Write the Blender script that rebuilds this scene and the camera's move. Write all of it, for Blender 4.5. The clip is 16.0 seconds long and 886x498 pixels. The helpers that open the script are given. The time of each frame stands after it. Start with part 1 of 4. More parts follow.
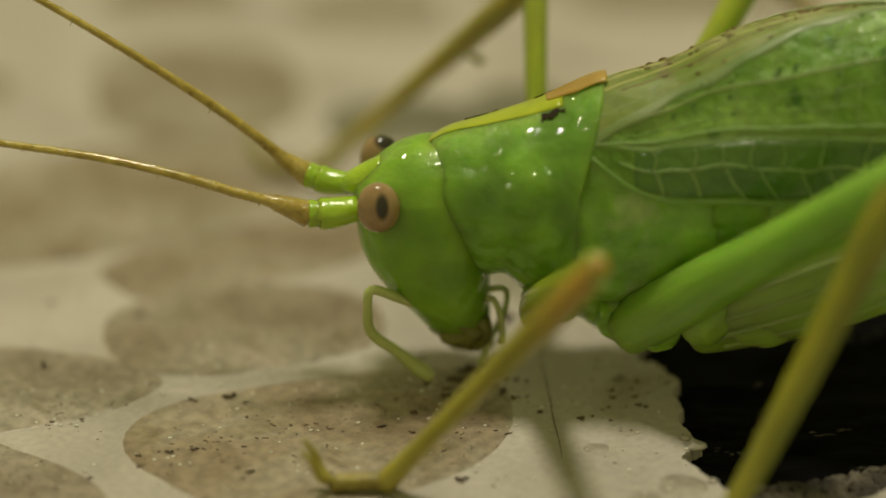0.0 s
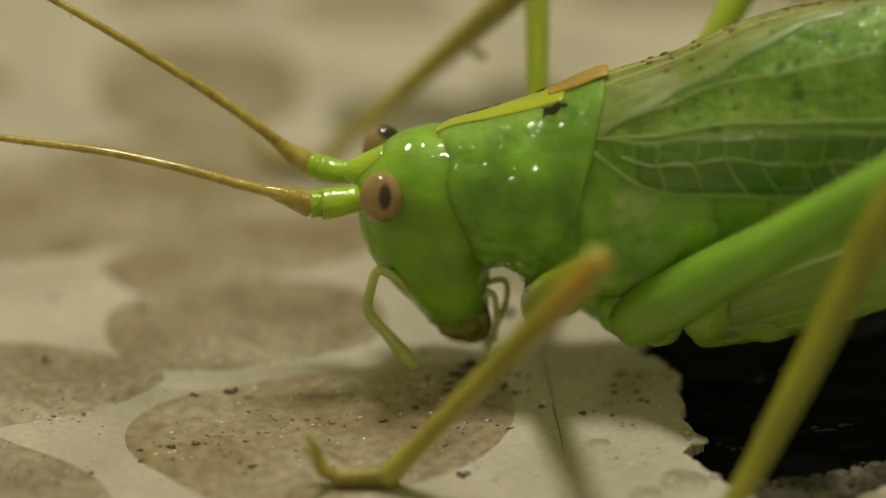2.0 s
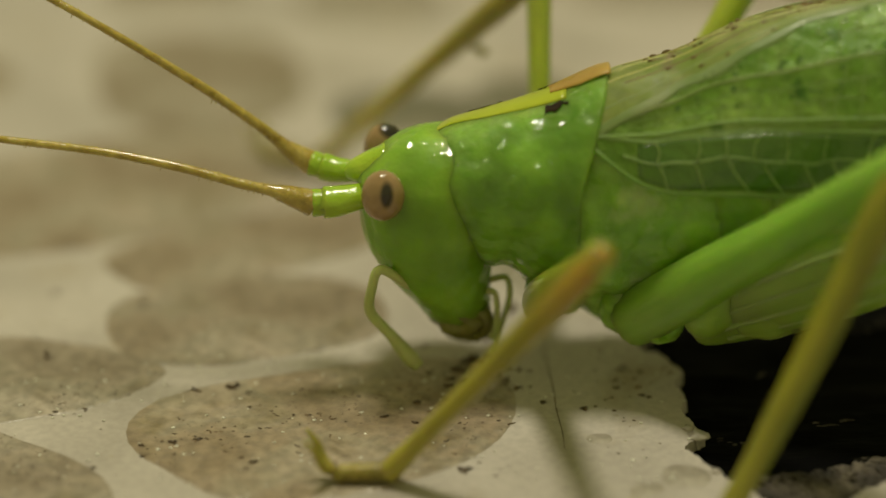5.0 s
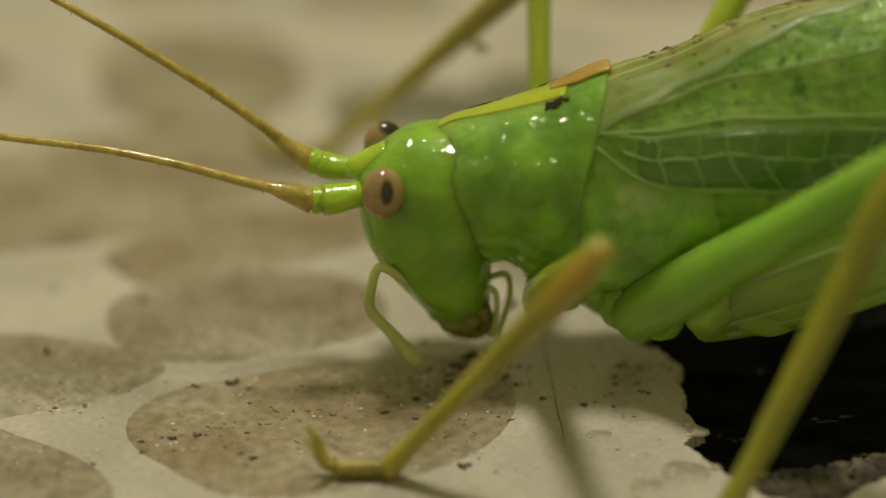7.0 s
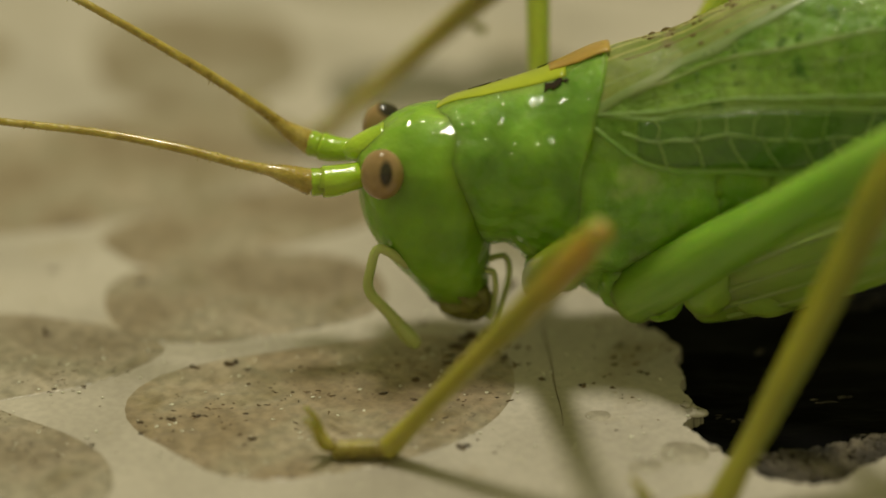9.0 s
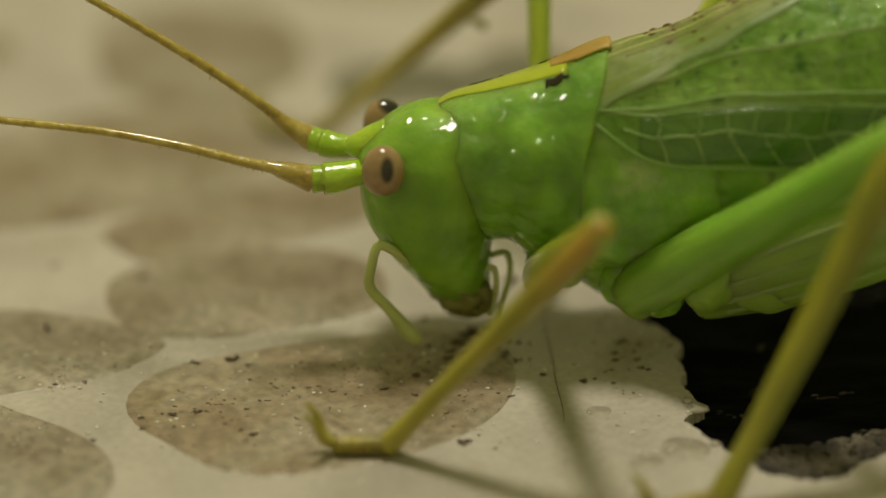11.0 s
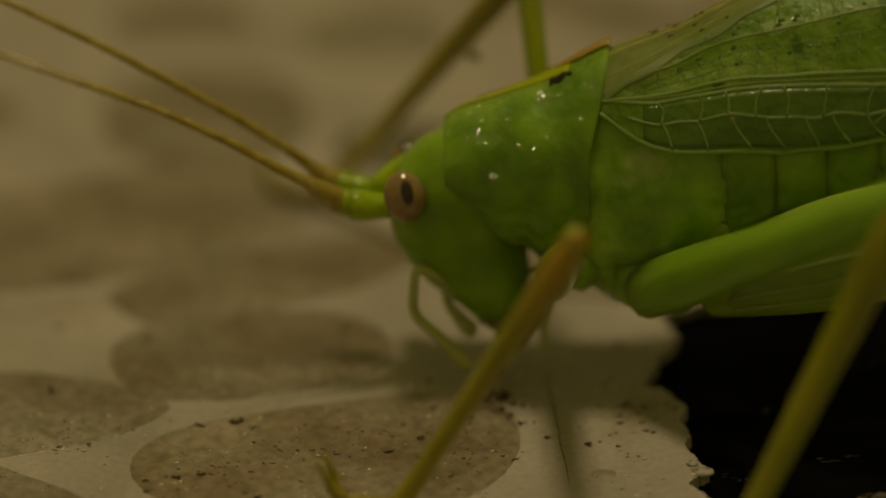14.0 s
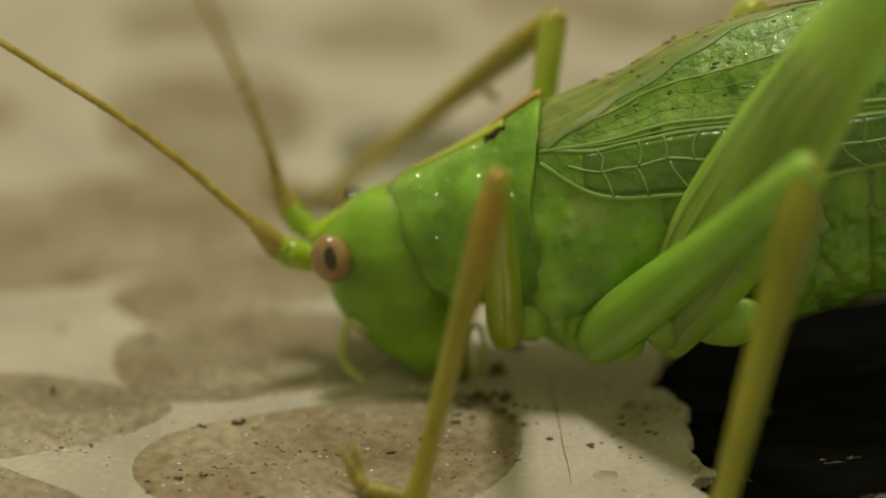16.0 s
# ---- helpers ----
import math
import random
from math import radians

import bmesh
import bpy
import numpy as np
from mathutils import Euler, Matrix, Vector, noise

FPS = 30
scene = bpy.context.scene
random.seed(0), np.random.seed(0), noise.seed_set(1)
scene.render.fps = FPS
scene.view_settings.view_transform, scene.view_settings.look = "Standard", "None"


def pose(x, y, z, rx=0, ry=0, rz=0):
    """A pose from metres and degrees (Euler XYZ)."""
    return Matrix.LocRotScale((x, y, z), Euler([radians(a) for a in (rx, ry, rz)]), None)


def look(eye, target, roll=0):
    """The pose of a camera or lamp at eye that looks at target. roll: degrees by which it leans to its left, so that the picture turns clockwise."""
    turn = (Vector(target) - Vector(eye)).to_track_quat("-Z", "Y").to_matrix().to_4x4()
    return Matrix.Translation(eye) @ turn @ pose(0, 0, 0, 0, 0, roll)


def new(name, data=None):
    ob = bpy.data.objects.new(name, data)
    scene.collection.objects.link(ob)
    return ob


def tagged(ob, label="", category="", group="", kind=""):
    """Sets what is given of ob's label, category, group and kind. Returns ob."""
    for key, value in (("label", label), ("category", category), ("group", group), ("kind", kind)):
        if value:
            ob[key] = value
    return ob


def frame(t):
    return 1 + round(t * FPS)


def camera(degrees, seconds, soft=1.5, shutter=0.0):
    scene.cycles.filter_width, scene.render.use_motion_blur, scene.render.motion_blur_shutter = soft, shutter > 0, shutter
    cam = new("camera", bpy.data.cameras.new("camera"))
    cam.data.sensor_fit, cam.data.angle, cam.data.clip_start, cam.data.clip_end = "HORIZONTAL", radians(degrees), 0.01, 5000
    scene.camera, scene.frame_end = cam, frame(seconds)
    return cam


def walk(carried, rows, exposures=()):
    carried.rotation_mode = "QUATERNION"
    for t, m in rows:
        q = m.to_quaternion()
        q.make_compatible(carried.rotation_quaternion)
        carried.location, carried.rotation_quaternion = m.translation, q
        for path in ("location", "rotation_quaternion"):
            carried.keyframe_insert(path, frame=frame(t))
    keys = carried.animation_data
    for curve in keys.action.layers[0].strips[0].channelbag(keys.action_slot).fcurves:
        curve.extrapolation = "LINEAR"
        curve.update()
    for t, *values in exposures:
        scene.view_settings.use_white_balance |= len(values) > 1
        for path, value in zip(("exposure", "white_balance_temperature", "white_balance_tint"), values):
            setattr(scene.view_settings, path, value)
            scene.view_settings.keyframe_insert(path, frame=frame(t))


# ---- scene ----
# A green bush cricket on a pebble-patterned surface, seen from a few centimetres.
MM = 0.001

# ---- camera ----
EYE = (0.0, -38.71 * MM, 21.96 * MM)
cam = camera(20.0, 16.0, soft=1.7, shutter=0.6)
cam.data.dof.use_dof = True
cam.data.dof.focus_distance = 42.4 * MM
cam.data.dof.aperture_fstop = 36.0
PATH = [
    (0, pose(*EYE, 63.155, 0, -0.072)),
    (0.3, pose(*EYE, 63.142, 0, -0.058)),
    (0.5, pose(*EYE, 63.129, 0, -0.058)),
    (1, pose(*EYE, 63.077, 0, -0.043)),
    (1.5, pose(*EYE, 63.077, 0, -0.043)),
    (2, pose(*EYE, 63.039, 0, -0.029)),
    (2.5, pose(*EYE, 63.013, 0, -0.029)),
    (3, pose(*EYE, 63.026, 0, 0.000)),
    (3.5, pose(*EYE, 63.000, 0, 0.000)),
    (4, pose(*EYE, 63.013, 0, 0.014)),
    (4.2, pose(*EYE, 63.000, 0, 0.014)),
    (6.3, pose(*EYE, 62.820, 0, 0.000)),
    (6.5, pose(*EYE, 62.807, 0, 0.000)),
    (7, pose(*EYE, 62.845, 0, 0.000)),
    (7.5, pose(*EYE, 62.794, 0, -0.029)),
    (8, pose(*EYE, 62.601, 0, -0.014)),
    (8.5, pose(*EYE, 62.485, 0, -0.029)),
    (9, pose(*EYE, 62.407, 0, -0.029)),
    (9.2, pose(*EYE, 62.394, 0, -0.029)),
    (11.3, pose(*EYE, 62.304, 0, 0.000)),
    (11.5, pose(*EYE, 62.330, 0, 0.000)),
    (11.8, pose(*EYE, 62.652, 0, 0.014)),
    (12, pose(*EYE, 63.129, 0, 0.029)),
    (12.2, pose(*EYE, 63.477, 0, 0.043)),
    (12.5, pose(*EYE, 63.773, 0, 0.058)),
    (13, pose(*EYE, 63.889, 0, 0.087)),
    (13.5, pose(*EYE, 63.812, 0, 0.087)),
    (14, pose(*EYE, 63.734, 0, 0.116)),
    (14.5, pose(*EYE, 63.657, 0, 0.116)),
    (15, pose(*EYE, 63.670, 0, 0.130)),
    (15.5, pose(*EYE, 63.696, 0, 0.159)),
    (16, pose(*EYE, 63.760, 0, 0.174)),
]
EXPOSURE = [(0.0, 0.0, 6500, 10), (12.6, -0.05, 6500, 10), (13.0, -0.42, 6700, 10), (13.3, -0.75, 6900, 10), (13.5, -1.02, 7300, 10), (13.8, -1.35, 8400, 10), (14.0, -1.4, 9800, 10),
            (14.2, -0.75, 9600, 10), (14.5, -0.4, 8000, 10), (14.8, -0.12, 7200, 10), (15.0, -0.05, 6800, 10), (15.5, 0.0, 6500, 10), (16.0, 0.0, 6500, 10)]
walk(cam, PATH, EXPOSURE)

# ---- light ----
world = bpy.data.worlds.new("room_glow")
scene.world = world
world.use_nodes = True
bg = world.node_tree.nodes["Background"]
bg.inputs["Color"].default_value = (0.97, 0.92, 0.37, 1)
bg.inputs["Strength"].default_value = 0.385
lamp = bpy.data.lights.new("lamp", "AREA")
lamp.shape, lamp.size, lamp.energy, lamp.color = "DISK", 0.055, 0.69, (0.99, 0.925, 0.70)
lamp_ob = new("lamp", lamp)
lamp_ob.matrix_world = look((-0.012, 0.056, 0.310), (0, 0, 0))


# ---- materials ----
def stops(ramp, cols):
    els = ramp.color_ramp.elements
    while len(els) < len(cols):
        els.new(0.5)
    for e, (p, c) in zip(els, cols):
        e.position, e.color = p, (*c, 1)


def surface(name, cols, scale, rough=0.45, bump=0.0, bump_scale=None, sss=0.0, sss_mm=0.3, coat=0.0, detail=6.0,
            stretch=(1, 1, 1), fleck=None, spec=0.5, rnd=0.0, grain=None, fine=0.0, fine_scale=9000,
            tip=None, stain=None, wet=0.0, wet_scale=1500):
    """Noise-mottled surface; scale is features per metre."""
    m = bpy.data.materials.new(name)
    m.use_nodes = True
    nt, bsdf = m.node_tree, m.node_tree.nodes["Principled BSDF"]
    co = nt.nodes.new("ShaderNodeTexCoord")
    mp = nt.nodes.new("ShaderNodeMapping")
    mp.inputs["Scale"].default_value = stretch
    nt.links.new(co.outputs["Object"], mp.inputs["Vector"])
    n1 = nt.nodes.new("ShaderNodeTexNoise")
    n1.inputs["Scale"].default_value, n1.inputs["Detail"].default_value = scale, detail
    nt.links.new(mp.outputs["Vector"], n1.inputs["Vector"])
    ramp = nt.nodes.new("ShaderNodeValToRGB")
    stops(ramp, cols)
    nt.links.new(n1.outputs["Fac"], ramp.inputs["Fac"])
    colour = ramp.outputs["Color"]
    if fleck:
        f_scale, f_at, f_col = fleck
        n3 = nt.nodes.new("ShaderNodeTexNoise")
        n3.inputs["Scale"].default_value, n3.inputs["Detail"].default_value = f_scale, 3
        nt.links.new(mp.outputs["Vector"], n3.inputs["Vector"])
        r3 = nt.nodes.new("ShaderNodeValToRGB")
        stops(r3, [(f_at, (0, 0, 0)), (f_at + 0.06, (1, 1, 1))])
        nt.links.new(n3.outputs["Fac"], r3.inputs["Fac"])
        mix = nt.nodes.new("ShaderNodeMix")
        mix.data_type = "RGBA"
        nt.links.new(r3.outputs["Color"], mix.inputs["Factor"])
        nt.links.new(colour, mix.inputs["A"])
        mix.inputs["B"].default_value = (*f_col, 1)
        colour = mix.outputs["Result"]
    if stain:
        s_scale, s_at, s_wide, s_col = stain
        n6 = nt.nodes.new("ShaderNodeTexNoise")
        n6.inputs["Scale"].default_value, n6.inputs["Detail"].default_value = s_scale, 5
        nt.links.new(mp.outputs["Vector"], n6.inputs["Vector"])
        r6 = nt.nodes.new("ShaderNodeValToRGB")
        stops(r6, [(s_at, (0, 0, 0)), (s_at + s_wide, (1, 1, 1))])
        nt.links.new(n6.outputs["Fac"], r6.inputs["Fac"])
        mx = nt.nodes.new("ShaderNodeMix")
        mx.data_type = "RGBA"
        nt.links.new(r6.outputs["Color"], mx.inputs["Factor"])
        nt.links.new(colour, mx.inputs["A"])
        mx.inputs["B"].default_value = (*s_col, 1)
        colour = mx.outputs["Result"]
    if tip:
        # another colour at the start of a bar, fading out along its own x axis
        t_len, t_col = tip
        sep = nt.nodes.new("ShaderNodeSeparateXYZ")
        nt.links.new(co.outputs["Object"], sep.inputs["Vector"])
        fade = nt.nodes.new("ShaderNodeMapRange")
        fade.interpolation_type = "SMOOTHSTEP"
        fade.inputs["From Max"].default_value = t_len * MM
        fade.inputs["To Min"].default_value, fade.inputs["To Max"].default_value = 1.0, 0.0
        nt.links.new(sep.outputs["X"], fade.inputs["Value"])
        mt = nt.nodes.new("ShaderNodeMix")
        mt.data_type = "RGBA"
        nt.links.new(fade.outputs["Result"], mt.inputs["Factor"])
        nt.links.new(colour, mt.inputs["A"])
        mt.inputs["B"].default_value = (*t_col, 1)
        colour = mt.outputs["Result"]
    if grain:
        g_scale, g_lo, g_hi = grain
        n4 = nt.nodes.new("ShaderNodeTexNoise")
        n4.inputs["Scale"].default_value, n4.inputs["Detail"].default_value = g_scale, 2
        nt.links.new(mp.outputs["Vector"], n4.inputs["Vector"])
        r4 = nt.nodes.new("ShaderNodeValToRGB")
        stops(r4, [(0.35, (g_lo,) * 3), (0.65, (g_hi,) * 3)])
        nt.links.new(n4.outputs["Fac"], r4.inputs["Fac"])
        mul = nt.nodes.new("ShaderNodeMix")
        mul.data_type, mul.blend_type = "RGBA", "MULTIPLY"
        mul.inputs["Factor"].default_value = 1.0
        nt.links.new(colour, mul.inputs["A"])
        nt.links.new(r4.outputs["Color"], mul.inputs["B"])
        colour = mul.outputs["Result"]
    if rnd:
        info = nt.nodes.new("ShaderNodeObjectInfo")
        rr = nt.nodes.new("ShaderNodeMapRange")
        rr.inputs["To Min"].default_value, rr.inputs["To Max"].default_value = 1 - rnd, 1 + rnd
        nt.links.new(info.outputs["Random"], rr.inputs["Value"])
        hsv = nt.nodes.new("ShaderNodeHueSaturation")
        nt.links.new(rr.outputs["Result"], hsv.inputs["Value"])
        rs = nt.nodes.new("ShaderNodeMapRange")
        rs.inputs["To Min"].default_value, rs.inputs["To Max"].default_value = 1.25, 0.85
        wave = nt.nodes.new("ShaderNodeMath")
        wave.operation = "PINGPONG"
        wave.inputs[1].default_value = 0.21
        nt.links.new(info.outputs["Random"], wave.inputs[0])
        rs.inputs["From Max"].default_value = 0.21
        nt.links.new(wave.outputs[0], rs.inputs["Value"])
        nt.links.new(rs.outputs["Result"], hsv.inputs["Saturation"])
        nt.links.new(colour, hsv.inputs["Color"])
        colour = hsv.outputs["Color"]
    nt.links.new(colour, bsdf.inputs["Base Color"])
    rn = nt.nodes.new("ShaderNodeMapRange")
    rn.inputs["To Min"].default_value, rn.inputs["To Max"].default_value = max(rough - 0.1, 0.02), min(rough + 0.1, 1)
    nt.links.new(n1.outputs["Fac"], rn.inputs["Value"])
    nt.links.new(rn.outputs["Result"], bsdf.inputs["Roughness"])
    bsdf.inputs["Specular IOR Level"].default_value = spec
    bsdf.inputs["Subsurface Weight"].default_value = sss
    bsdf.inputs["Subsurface Scale"].default_value = sss_mm * MM
    bsdf.inputs["Subsurface Radius"].default_value = (0.7, 1.0, 0.25)
    bsdf.inputs["Coat Weight"].default_value = coat
    bsdf.inputs["Coat Roughness"].default_value = 0.06 if wet else 0.12
    if wet:
        # a wet film with relief of its own, for small sharp glints
        n7 = nt.nodes.new("ShaderNodeTexNoise")
        n7.inputs["Scale"].default_value, n7.inputs["Detail"].default_value = wet_scale, 1
        nt.links.new(co.outputs["Object"], n7.inputs["Vector"])
        b7 = nt.nodes.new("ShaderNodeBump")
        b7.inputs["Strength"].default_value, b7.inputs["Distance"].default_value = 1.0, wet * MM
        nt.links.new(n7.outputs["Fac"], b7.inputs["Height"])
        nt.links.new(b7.outputs["Normal"], bsdf.inputs["Coat Normal"])
    if bump:
        n2 = nt.nodes.new("ShaderNodeTexNoise")
        n2.inputs["Scale"].default_value, n2.inputs["Detail"].default_value = bump_scale or scale * 3, 4
        nt.links.new(mp.outputs["Vector"], n2.inputs["Vector"])
        bp = nt.nodes.new("ShaderNodeBump")
        bp.inputs["Strength"].default_value, bp.inputs["Distance"].default_value = 1.0, bump * MM
        nt.links.new(n2.outputs["Fac"], bp.inputs["Height"])
        last = bp
        if fine:
            n5 = nt.nodes.new("ShaderNodeTexNoise")
            n5.inputs["Scale"].default_value, n5.inputs["Detail"].default_value = fine_scale, 2
            nt.links.new(mp.outputs["Vector"], n5.inputs["Vector"])
            last = nt.nodes.new("ShaderNodeBump")
            last.inputs["Strength"].default_value, last.inputs["Distance"].default_value = 1.0, fine * MM
            nt.links.new(n5.outputs["Fac"], last.inputs["Height"])
            nt.links.new(bp.outputs["Normal"], last.inputs["Normal"])
        nt.links.new(last.outputs["Normal"], bsdf.inputs["Normal"])
    return m


GREEN = surface("green_cuticle", [(0.3, (0.136, 0.279, 0.0126)), (0.5, (0.174, 0.333, 0.0158)), (0.7, (0.224, 0.392, 0.0263))],
                900, rough=0.5, spec=0.25, bump=0.07, bump_scale=1500, fine=0.012, fine_scale=4200, sss=0.95, sss_mm=1.0, coat=0.7, wet=0.17, wet_scale=2500, grain=(1500, 0.88, 1.08))
SHELL = surface("shield_green", [(0.3, (0.119, 0.272, 0.0194)), (0.5, (0.161, 0.335, 0.0238)), (0.7, (0.225, 0.41, 0.0432))],
                900, rough=0.5, bump=0.16, bump_scale=900, fine=0.012, fine_scale=4200, spec=0.25, sss=0.95, sss_mm=1.0, coat=0.9, wet=0.42, wet_scale=2900, grain=(1700, 0.84, 1.10))
THORAX = surface("thorax_green", [(0.32, (0.156, 0.355, 0.0218)), (0.5, (0.218, 0.445, 0.0271)), (0.68, (0.343, 0.593, 0.081))],
                 750, rough=0.42, bump=0.16, bump_scale=950, fine=0.04, fine_scale=4200, sss=0.95, sss_mm=1.0, coat=0.9, wet=0.42, wet_scale=2300, stain=(1000, 0.57, 0.10, (0.32, 0.47, 0.14)), grain=(2600, 0.86, 1.1))
WING = surface("wing_green", [(0.32, (0.103, 0.225, 0.0225)), (0.5, (0.152, 0.29, 0.036)), (0.68, (0.23, 0.365, 0.0713))],
               700, rough=0.44, bump=0.11, bump_scale=2400, fine=0.02, sss=0.6, sss_mm=0.3, fleck=(1500, 0.62, (0.05, 0.14, 0.01)), stain=(1700, 0.55, 0.14, (0.20, 0.33, 0.07)), coat=0.10, wet=0.11, wet_scale=3600, spec=0.35, grain=(3200, 0.85, 1.12))
CELL = surface("wing_cell_green", [(0.35, (0.045, 0.125, 0.010)), (0.65, (0.085, 0.185, 0.018))],
               1300, rough=0.28, bump=0.10, bump_scale=2200, coat=0.5)
VEIN = surface("vein_pale_green", [(0.3, (0.171, 0.32, 0.0675)), (0.7, (0.243, 0.39, 0.117))], 1500, rough=0.5, spec=0.3, sss=0.6, sss_mm=0.3, coat=0.1)
MEMBRANE = surface("wing_membrane", [(0.3, (0.16, 0.285, 0.03)), (0.5, (0.24, 0.335, 0.05)), (0.7, (0.36, 0.41, 0.11))], 900, rough=0.38, spec=0.4, sss=0.5, bump=0.05, bump_scale=1600,
                   stain=(1500, 0.60, 0.12, (0.26, 0.20, 0.09)), coat=0.3, grain=(3200, 0.85, 1.1))
FOLD = surface("wing_fold_pale", [(0.3, (0.16, 0.29, 0.05)), (0.7, (0.34, 0.41, 0.17))], 700, rough=0.45, spec=0.4, sss=0.4, coat=0.2)
STRAW = surface("wing_streak_straw", [(0.3, (0.34, 0.38, 0.06)), (0.7, (0.46, 0.46, 0.16))], 900, rough=0.45, sss=0.4, coat=0.2)
RUSSET = surface("wing_spot_russet", [(0.3, (0.13, 0.09, 0.03)), (0.7, (0.22, 0.16, 0.06))], 2000, rough=0.5)
VEIN_SOFT = surface("vein_soft_green", [(0.3, (0.162, 0.3, 0.0467)), (0.7, (0.234, 0.38, 0.0935))], 1200, rough=0.55, spec=0.25, sss=0.5, sss_mm=0.3)
LEG_PALE = surface("leg_yellow_green", [(0.3, (0.211, 0.266, 0.0135)), (0.55, (0.296, 0.333, 0.027)), (0.75, (0.374, 0.385, 0.072))],
                   800, rough=0.3, bump=0.06, bump_scale=2200, sss=0.9, sss_mm=1.0, stretch=(0.35, 1, 1), coat=0.4, grain=(2400, 0.88, 1.1))
HIND = surface("hind_leg_pale_green", [(0.3, (0.186, 0.343, 0.031)), (0.55, (0.257, 0.41, 0.0575)), (0.75, (0.373, 0.513, 0.124))],
               700, rough=0.45, bump=0.08, bump_scale=1600, sss=0.95, sss_mm=1.3, stretch=(0.3, 1, 1), coat=0.15, grain=(2400, 0.88, 1.1))
MID_FEMUR = surface("middle_leg_green", [(0.3, (0.142, 0.29, 0.0256)), (0.55, (0.2, 0.353, 0.041)), (0.75, (0.27, 0.428, 0.0819))],
                    700, rough=0.42, bump=0.06, bump_scale=1600, sss=0.95, sss_mm=1.3, stretch=(0.3, 1, 1), coat=0.2, grain=(2400, 0.9, 1.08))
RIDGE = surface("leg_ridge_pale", [(0.3, (0.23, 0.37, 0.08)), (0.7, (0.34, 0.47, 0.15))], 900, rough=0.5, spec=0.3, sss=0.7, sss_mm=0.5)
FOOT = surface("foot_amber", [(0.3, (0.202, 0.156, 0.027)), (0.55, (0.288, 0.234, 0.0405)), (0.75, (0.331, 0.296, 0.072))],
               1200, rough=0.5, bump=0.05, bump_scale=3000, sss=0.5, coat=0.05, grain=(3000, 0.82, 1.1))
SHIN = surface("leg_yellow", [(0.3, (0.22, 0.215, 0.012)), (0.5, (0.31, 0.27, 0.022)), (0.7, (0.40, 0.34, 0.05))],
               900, rough=0.33, bump=0.05, bump_scale=3500, sss=0.6, stretch=(0.3, 1, 1), coat=0.3, grain=(3000, 0.85, 1.1), tip=(2.2, (0.36, 0.22, 0.02)))
MID_SHIN = surface("leg_olive_yellow", [(0.3, (0.162, 0.174, 0.0059)), (0.5, (0.229, 0.221, 0.0118)), (0.7, (0.288, 0.266, 0.0295))],
                   900, rough=0.35, bump=0.05, bump_scale=3500, sss=0.6, stretch=(0.3, 1, 1), coat=0.3, grain=(3000, 0.85, 1.1))
# lightened copy of the shin colour, offsetting shade on the far legs' undersides
FAR_SHIN = surface("far_leg_yellow_lightened", [(0.3, (0.264, 0.217, 0.024)), (0.5, (0.344, 0.266, 0.04)), (0.7, (0.416, 0.315, 0.072))],
                   900, rough=0.35, bump=0.05, bump_scale=3500, sss=0.9, sss_mm=0.8, stretch=(0.3, 1, 1), coat=0.3, grain=(3000, 0.85, 1.1))
OLIVE = surface("groove_olive", [(0.3, (0.12, 0.14, 0.008)), (0.7, (0.19, 0.20, 0.014))], 1500, rough=0.4, sss=0.4)
AMBER = surface("antenna_amber", [(0.34, (0.292, 0.197, 0.025)), (0.5, (0.361, 0.26, 0.04)), (0.66, (0.43, 0.323, 0.08))],
                3000, rough=0.3, bump=0.05, bump_scale=6000, sss=0.3, coat=0.9, grain=(9000, 0.85, 1.1))
LIME = surface("scape_lime", [(0.3, (0.24, 0.40, 0.012)), (0.7, (0.40, 0.55, 0.03))], 900, rough=0.24, bump=0.10, bump_scale=1800, sss=0.5, coat=0.6)
YELLOW = surface("stripe_yellow", [(0.3, (0.322, 0.417, 0.00749)), (0.7, (0.445, 0.534, 0.0187))], 1200, rough=0.3, sss=0.25, coat=0.3)
ORANGE = surface("saddle_orange", [(0.3, (0.30, 0.165, 0.03)), (0.7, (0.43, 0.275, 0.06))], 1300, rough=0.35, sss=0.2, coat=0.2)
BROWN = surface("wing_ridge_brown", [(0.4, (0.0945, 0.0467, 0.0108)), (0.48, (0.2, 0.136, 0.0315)), (0.56, (0.231, 0.255, 0.054))], 2600, rough=0.45, bump=0.08, bump_scale=2600)
DARK = surface("dark_mark", [(0.3, (0.012, 0.008, 0.004)), (0.7, (0.04, 0.025, 0.01))], 2500, rough=0.7, spec=0.15)
EYEBALL, EYE_FAR = (surface("eye_tan", [(0.3, (0.24, 0.145, 0.065)), (0.7, (0.36, 0.235, 0.115))], 3000, rough=0.22, coat=0.7) for _ in range(2))


